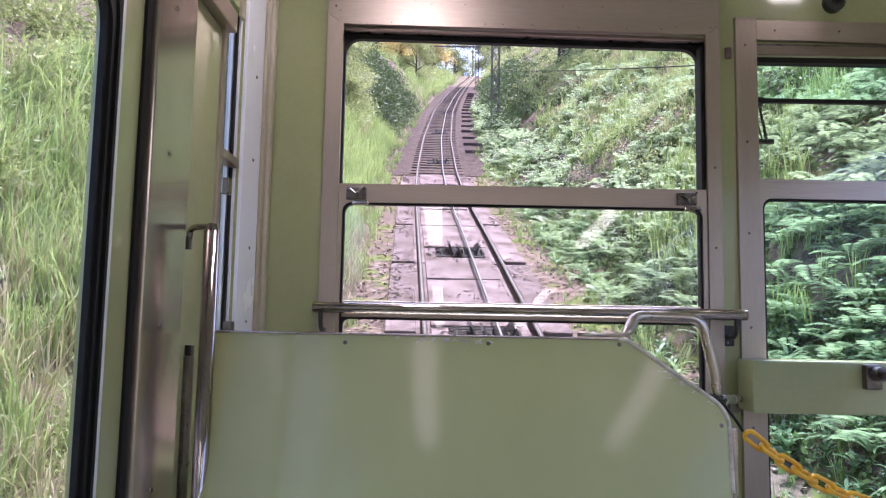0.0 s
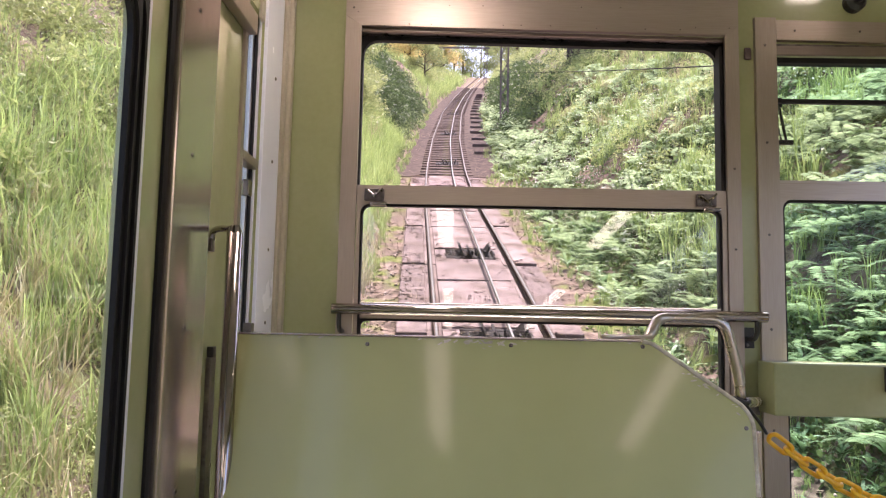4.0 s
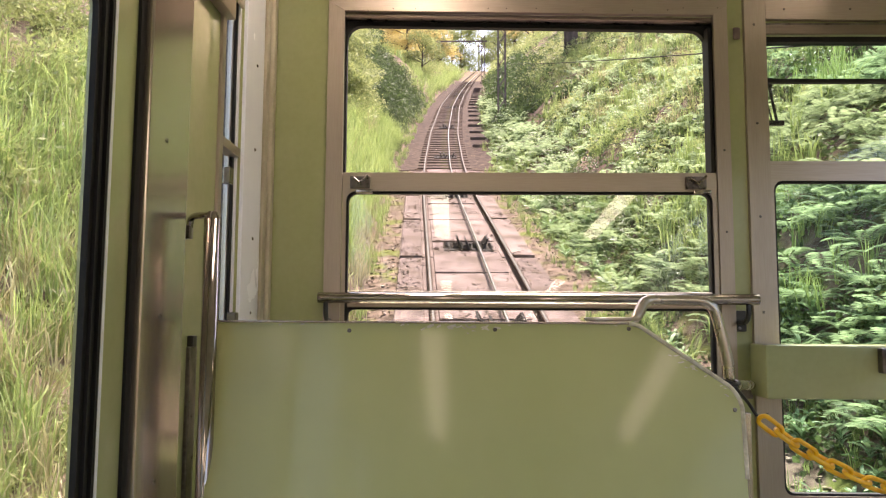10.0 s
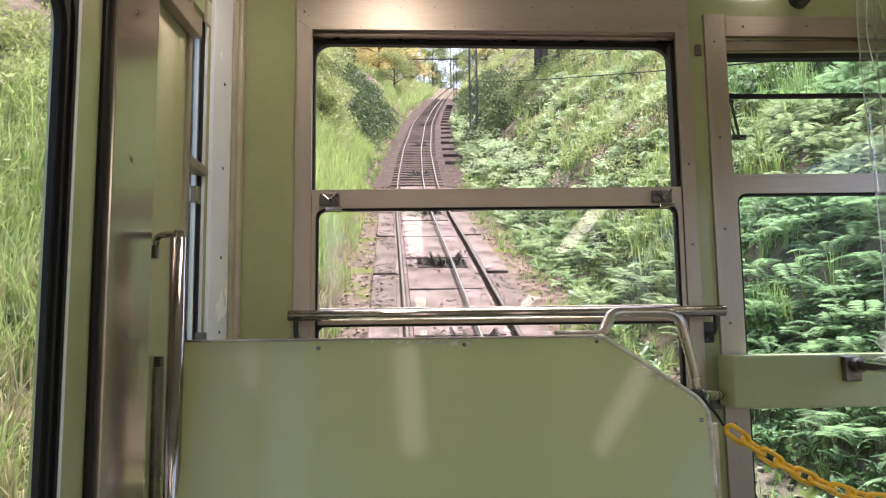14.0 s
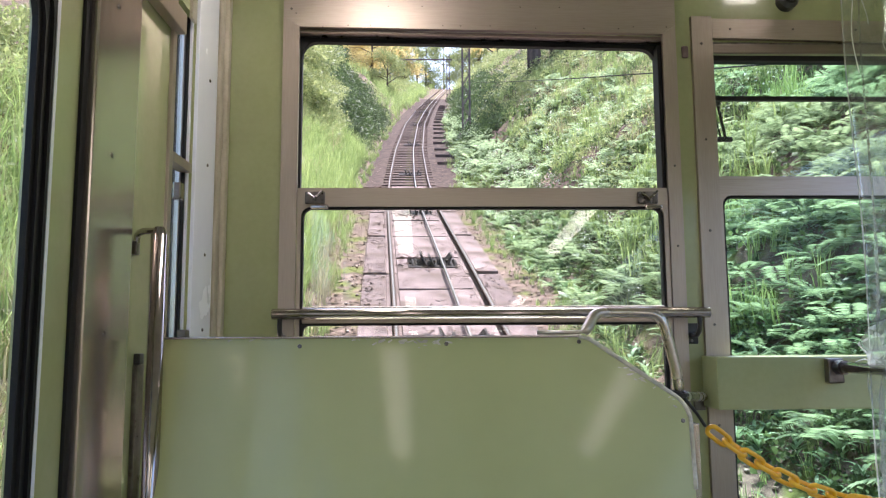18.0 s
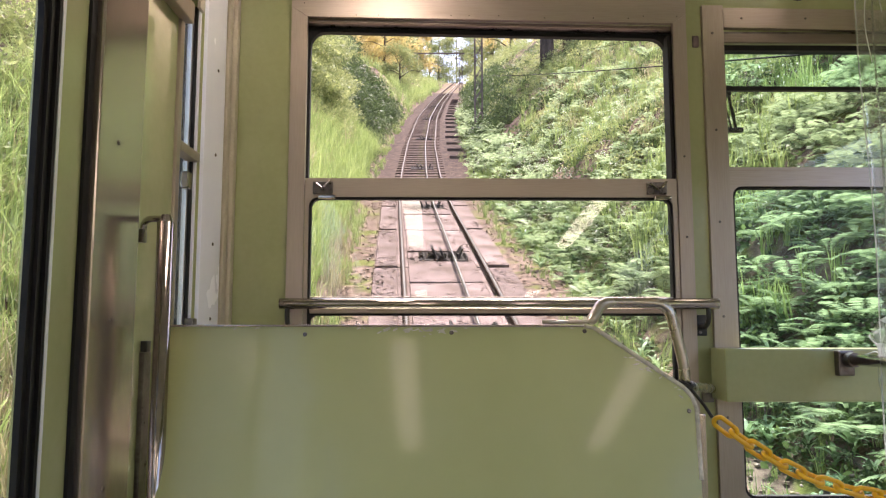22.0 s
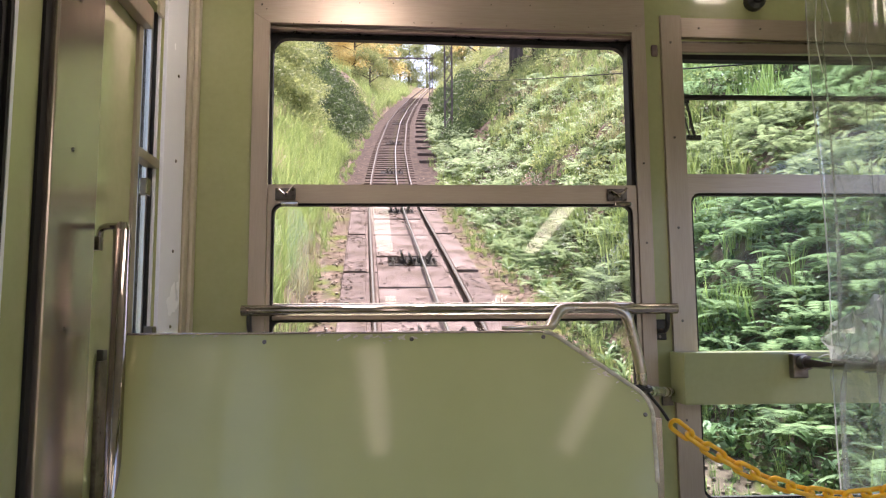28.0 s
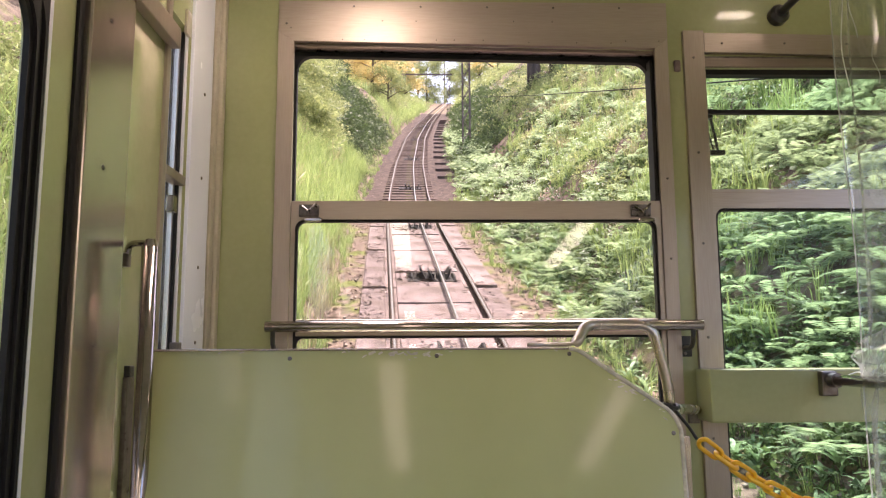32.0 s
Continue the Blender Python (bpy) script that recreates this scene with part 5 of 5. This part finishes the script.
tree(-7.2, 66, 6.5, 2.4, AUTUMN, 0.13, "slender tree with yellow autumn leaves", 13, 0.2, 80)
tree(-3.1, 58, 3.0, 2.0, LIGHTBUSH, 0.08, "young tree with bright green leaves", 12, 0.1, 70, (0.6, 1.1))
tree(-5.6, 38, 7.5, 1.7, BUSH, 0.16, "dark narrow conifer on the bank", 14, 0.15, 90, (0.8, 1.4))
for k, (u, y) in enumerate(((5.7, 33.0), (6.9, 34.0))):
    tree(u, y, 12, 3.0, BUSH, 0.28 - 0.03 * k, "tall evergreen with a thick bare trunk above the bank", 16 + k, 0.45, 90, (1.0, 2.0))
for k, (u, y, h) in enumerate(((10.5, 42, 13), (13, 33, 13), (13, 19, 11), (9.5, 52, 12))):
    tree(u, y, h, 3.0, BUSH, 0.22, "dark evergreen tree above the bank", 20 + k, 0.3, 80, (1.0, 2.0))
for k, (u, y, h) in enumerate(((-8.5, 18, 9), (-9, 27, 10), (-8.5, 35, 10), (-9, 8, 8), (-10, 43, 10))):
    tree(u, y, h, 3.0, LIGHTBUSH if k % 2 else BUSH, 0.18, "leafy tree on the upper bank", 40 + k, 0.25, 80, (1.0, 2.0))
for k, (u, y, h) in enumerate(((10, 3, 9), (11, 11, 10))):
    tree(u, y, h, 3.0, BUSH, 0.2, "dark evergreen tree above the bank", 60 + k, 0.25, 80, (1.0, 2.0))
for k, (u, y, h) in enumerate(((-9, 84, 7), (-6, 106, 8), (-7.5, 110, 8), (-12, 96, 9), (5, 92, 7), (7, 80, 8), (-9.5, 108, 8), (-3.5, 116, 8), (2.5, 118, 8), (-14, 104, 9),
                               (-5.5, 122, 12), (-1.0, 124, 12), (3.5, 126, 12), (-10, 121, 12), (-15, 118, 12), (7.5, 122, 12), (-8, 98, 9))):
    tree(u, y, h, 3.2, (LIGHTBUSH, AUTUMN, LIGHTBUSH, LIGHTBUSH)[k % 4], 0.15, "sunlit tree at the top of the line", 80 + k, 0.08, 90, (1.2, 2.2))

# litter, pebbles
def slab_litter(count, y0, y1, u0, u1, lift, rng):
    u, y = rng.uniform(u0, u1, count), rng.uniform(y0, y1, count)
    keep = lumps(u * 2.0, y, 1.7, 2.0) + rng.normal(0, 0.5, count) > 0.1
    u, y = u[keep], y[keep]
    return np.stack([track_x(y) + u, y, track_z(y) + lift, 0.006 + 0.022 * rng.uniform(0, 1, len(u)) ** 2], 1)


def bits(name, zones, mat, label, category, size, flat):
    rng = np.random.default_rng(len(name))
    rows = []
    for n, u0, u1, y0, y1 in zones:
        rows.append(spread(n, u0, u1, y0, y1, size, 0.01, 1.3, rng=rng))
    if flat:
        rows += [slab_litter(420, y - 0.5, y + 0.4, -0.44, 0.05, -0.072, rng) for y in (6.95, 10.4, 15.2)]
        rows += [slab_litter(3600, 3, 19.5, -0.47, 0.47, -0.075, rng), slab_litter(1500, 3, 19.5, 0.58, 0.88, -0.052, rng), slab_litter(3600, 3, 19.5, -0.95, -0.58, -0.067, rng)]
    temps = []
    for _ in range(6):
        if flat:
            a = rng.uniform(0.7, 1.2, 6)
            v = np.array([(a[k] * math.cos(k * 1.047) * 1.3, a[k] * math.sin(k * 1.047) * 0.7, rng.uniform(0, 0.3)) for k in range(6)])
            t_ = np.array([(0, 1, 2), (0, 2, 3), (0, 3, 4), (0, 4, 5)])
        else:
            v = np.array([(1, 0, 0), (-1, 0, 0), (0, 1, 0), (0, -1, 0), (0, 0, 0.7), (0, 0, -0.7), (.7, .7, .3), (-.7, -.6, .35)]) * rng.uniform(0.7, 1.2, (8, 1))
            t_ = np.array([(0, 6, 4), (6, 2, 4), (2, 1, 4), (1, 7, 4), (7, 3, 4), (3, 0, 4), (6, 0, 5), (2, 6, 5), (1, 2, 5), (7, 1, 5), (3, 7, 5), (0, 3, 5)])
        temps.append((v, t_))
    ob = link(name, scatter(name, temps, np.concatenate(rows), rng), mat)
    return tagged(ob, label, category, "", "stuff")


bits("pebbles", ((300, -1.5, -0.92, 3, 26), (160, 0.9, 1.9, 3, 22), (520, 1.3, 2.6, 2, 6.5), (200, -1.5, 1.5, 24, 60)), PEBBLE, "pale pebbles strewn beside the track", "pebbles", (0.008, 0.026), False)
bits("fallen_leaves", ((5200, 0.85, 2.6, 3, 26), (3000, -1.9, -0.9, 3, 26), (2600, 2, 8, 3, 40), (700, -0.5, 0.5, 4, 19), (500, 0.9, 2.3, 18, 50), (500, -2.2, -0.9, 18, 50)), DEADLEAF, "brown fallen leaves on the ground", "leaves", (0.010, 0.026), True)

# concrete slabs of the trackway
bed = tagged(new("trackway"), "weathered concrete slabs under and beside the rails", "trackway", "", "structure")


def slab_mesh(w, length, h, seed, mat=None):
    rng = random.Random(seed)
    bm = box(-w / 2, w / 2, -length / 2, length / 2, -h, 0, 0.012)
    for v in bm.verts:
        v.co += Vector((rng.uniform(-1, 1), rng.uniform(-1, 1), rng.uniform(-1, 1))) * 0.003
    me = bpy.data.meshes.new("slab")
    bm.to_mesh(me); bm.free(); me.materials.append(mat or CONCRETE)
    return me


MID = [slab_mesh(0.93, 1.745, 0.12, k) for k in range(3)]
EDGE = [slab_mesh(0.30, 2.744, 0.14, 10 + k) for k in range(3)]
WET = [slab_mesh(0.30, 2.744, 0.14, 40 + k, SLEEPERS) for k in range(2)]
SLEEPER = [slab_mesh(1.45, 0.22, 0.14, 20 + k, SLEEPERS) for k in range(3)]
UNDER = [slab_mesh(0.18, 2.735, 0.10, 30 + k) for k in range(2)]
rs = random.Random(9)


def lay(meshes, u, y, lift):
    o = new("slab", rs.choice(meshes))
    o.parent = bed
    o.matrix_basis = track_pose(y, u + rs.uniform(-.008, .008), lift + rs.uniform(-.004, .004))


part("bedding", swept_profile("bedding", [(-0.92, -0.2), (0.90, -0.2), (0.90, -0.104), (-0.92, -0.104)], 0.0, 2.0, 19.6, CONCRETE), CONCRETE, bed, "worn concrete base under the slabs")
y = 2.9
while y < 19.2:
    lay(MID, 0, y, -0.085)
    y += 1.75
y = 2.9
while y < 19.0:
    lay(EDGE, 0.735, y, -0.06); lay(WET if rs.random() < 0.12 else EDGE, -0.76, y, -0.075)
    if y < 19.2:
        lay(UNDER, 0.53, y, -0.098); lay(UNDER, -0.53, y, -0.098)
    y += 2.75
part("bedding", swept_profile("bedding", [(-1.5, -0.3), (1.75, -0.3), (1.75, -0.122), (-1.5, -0.122)], 0.0, 19.6, 76, BALLAST), BALLAST, bed, "dark dirt between the far sleepers")
y = 19.4
while y < 75:
    lay(SLEEPER, 0, y, -0.098)
    y += 0.56
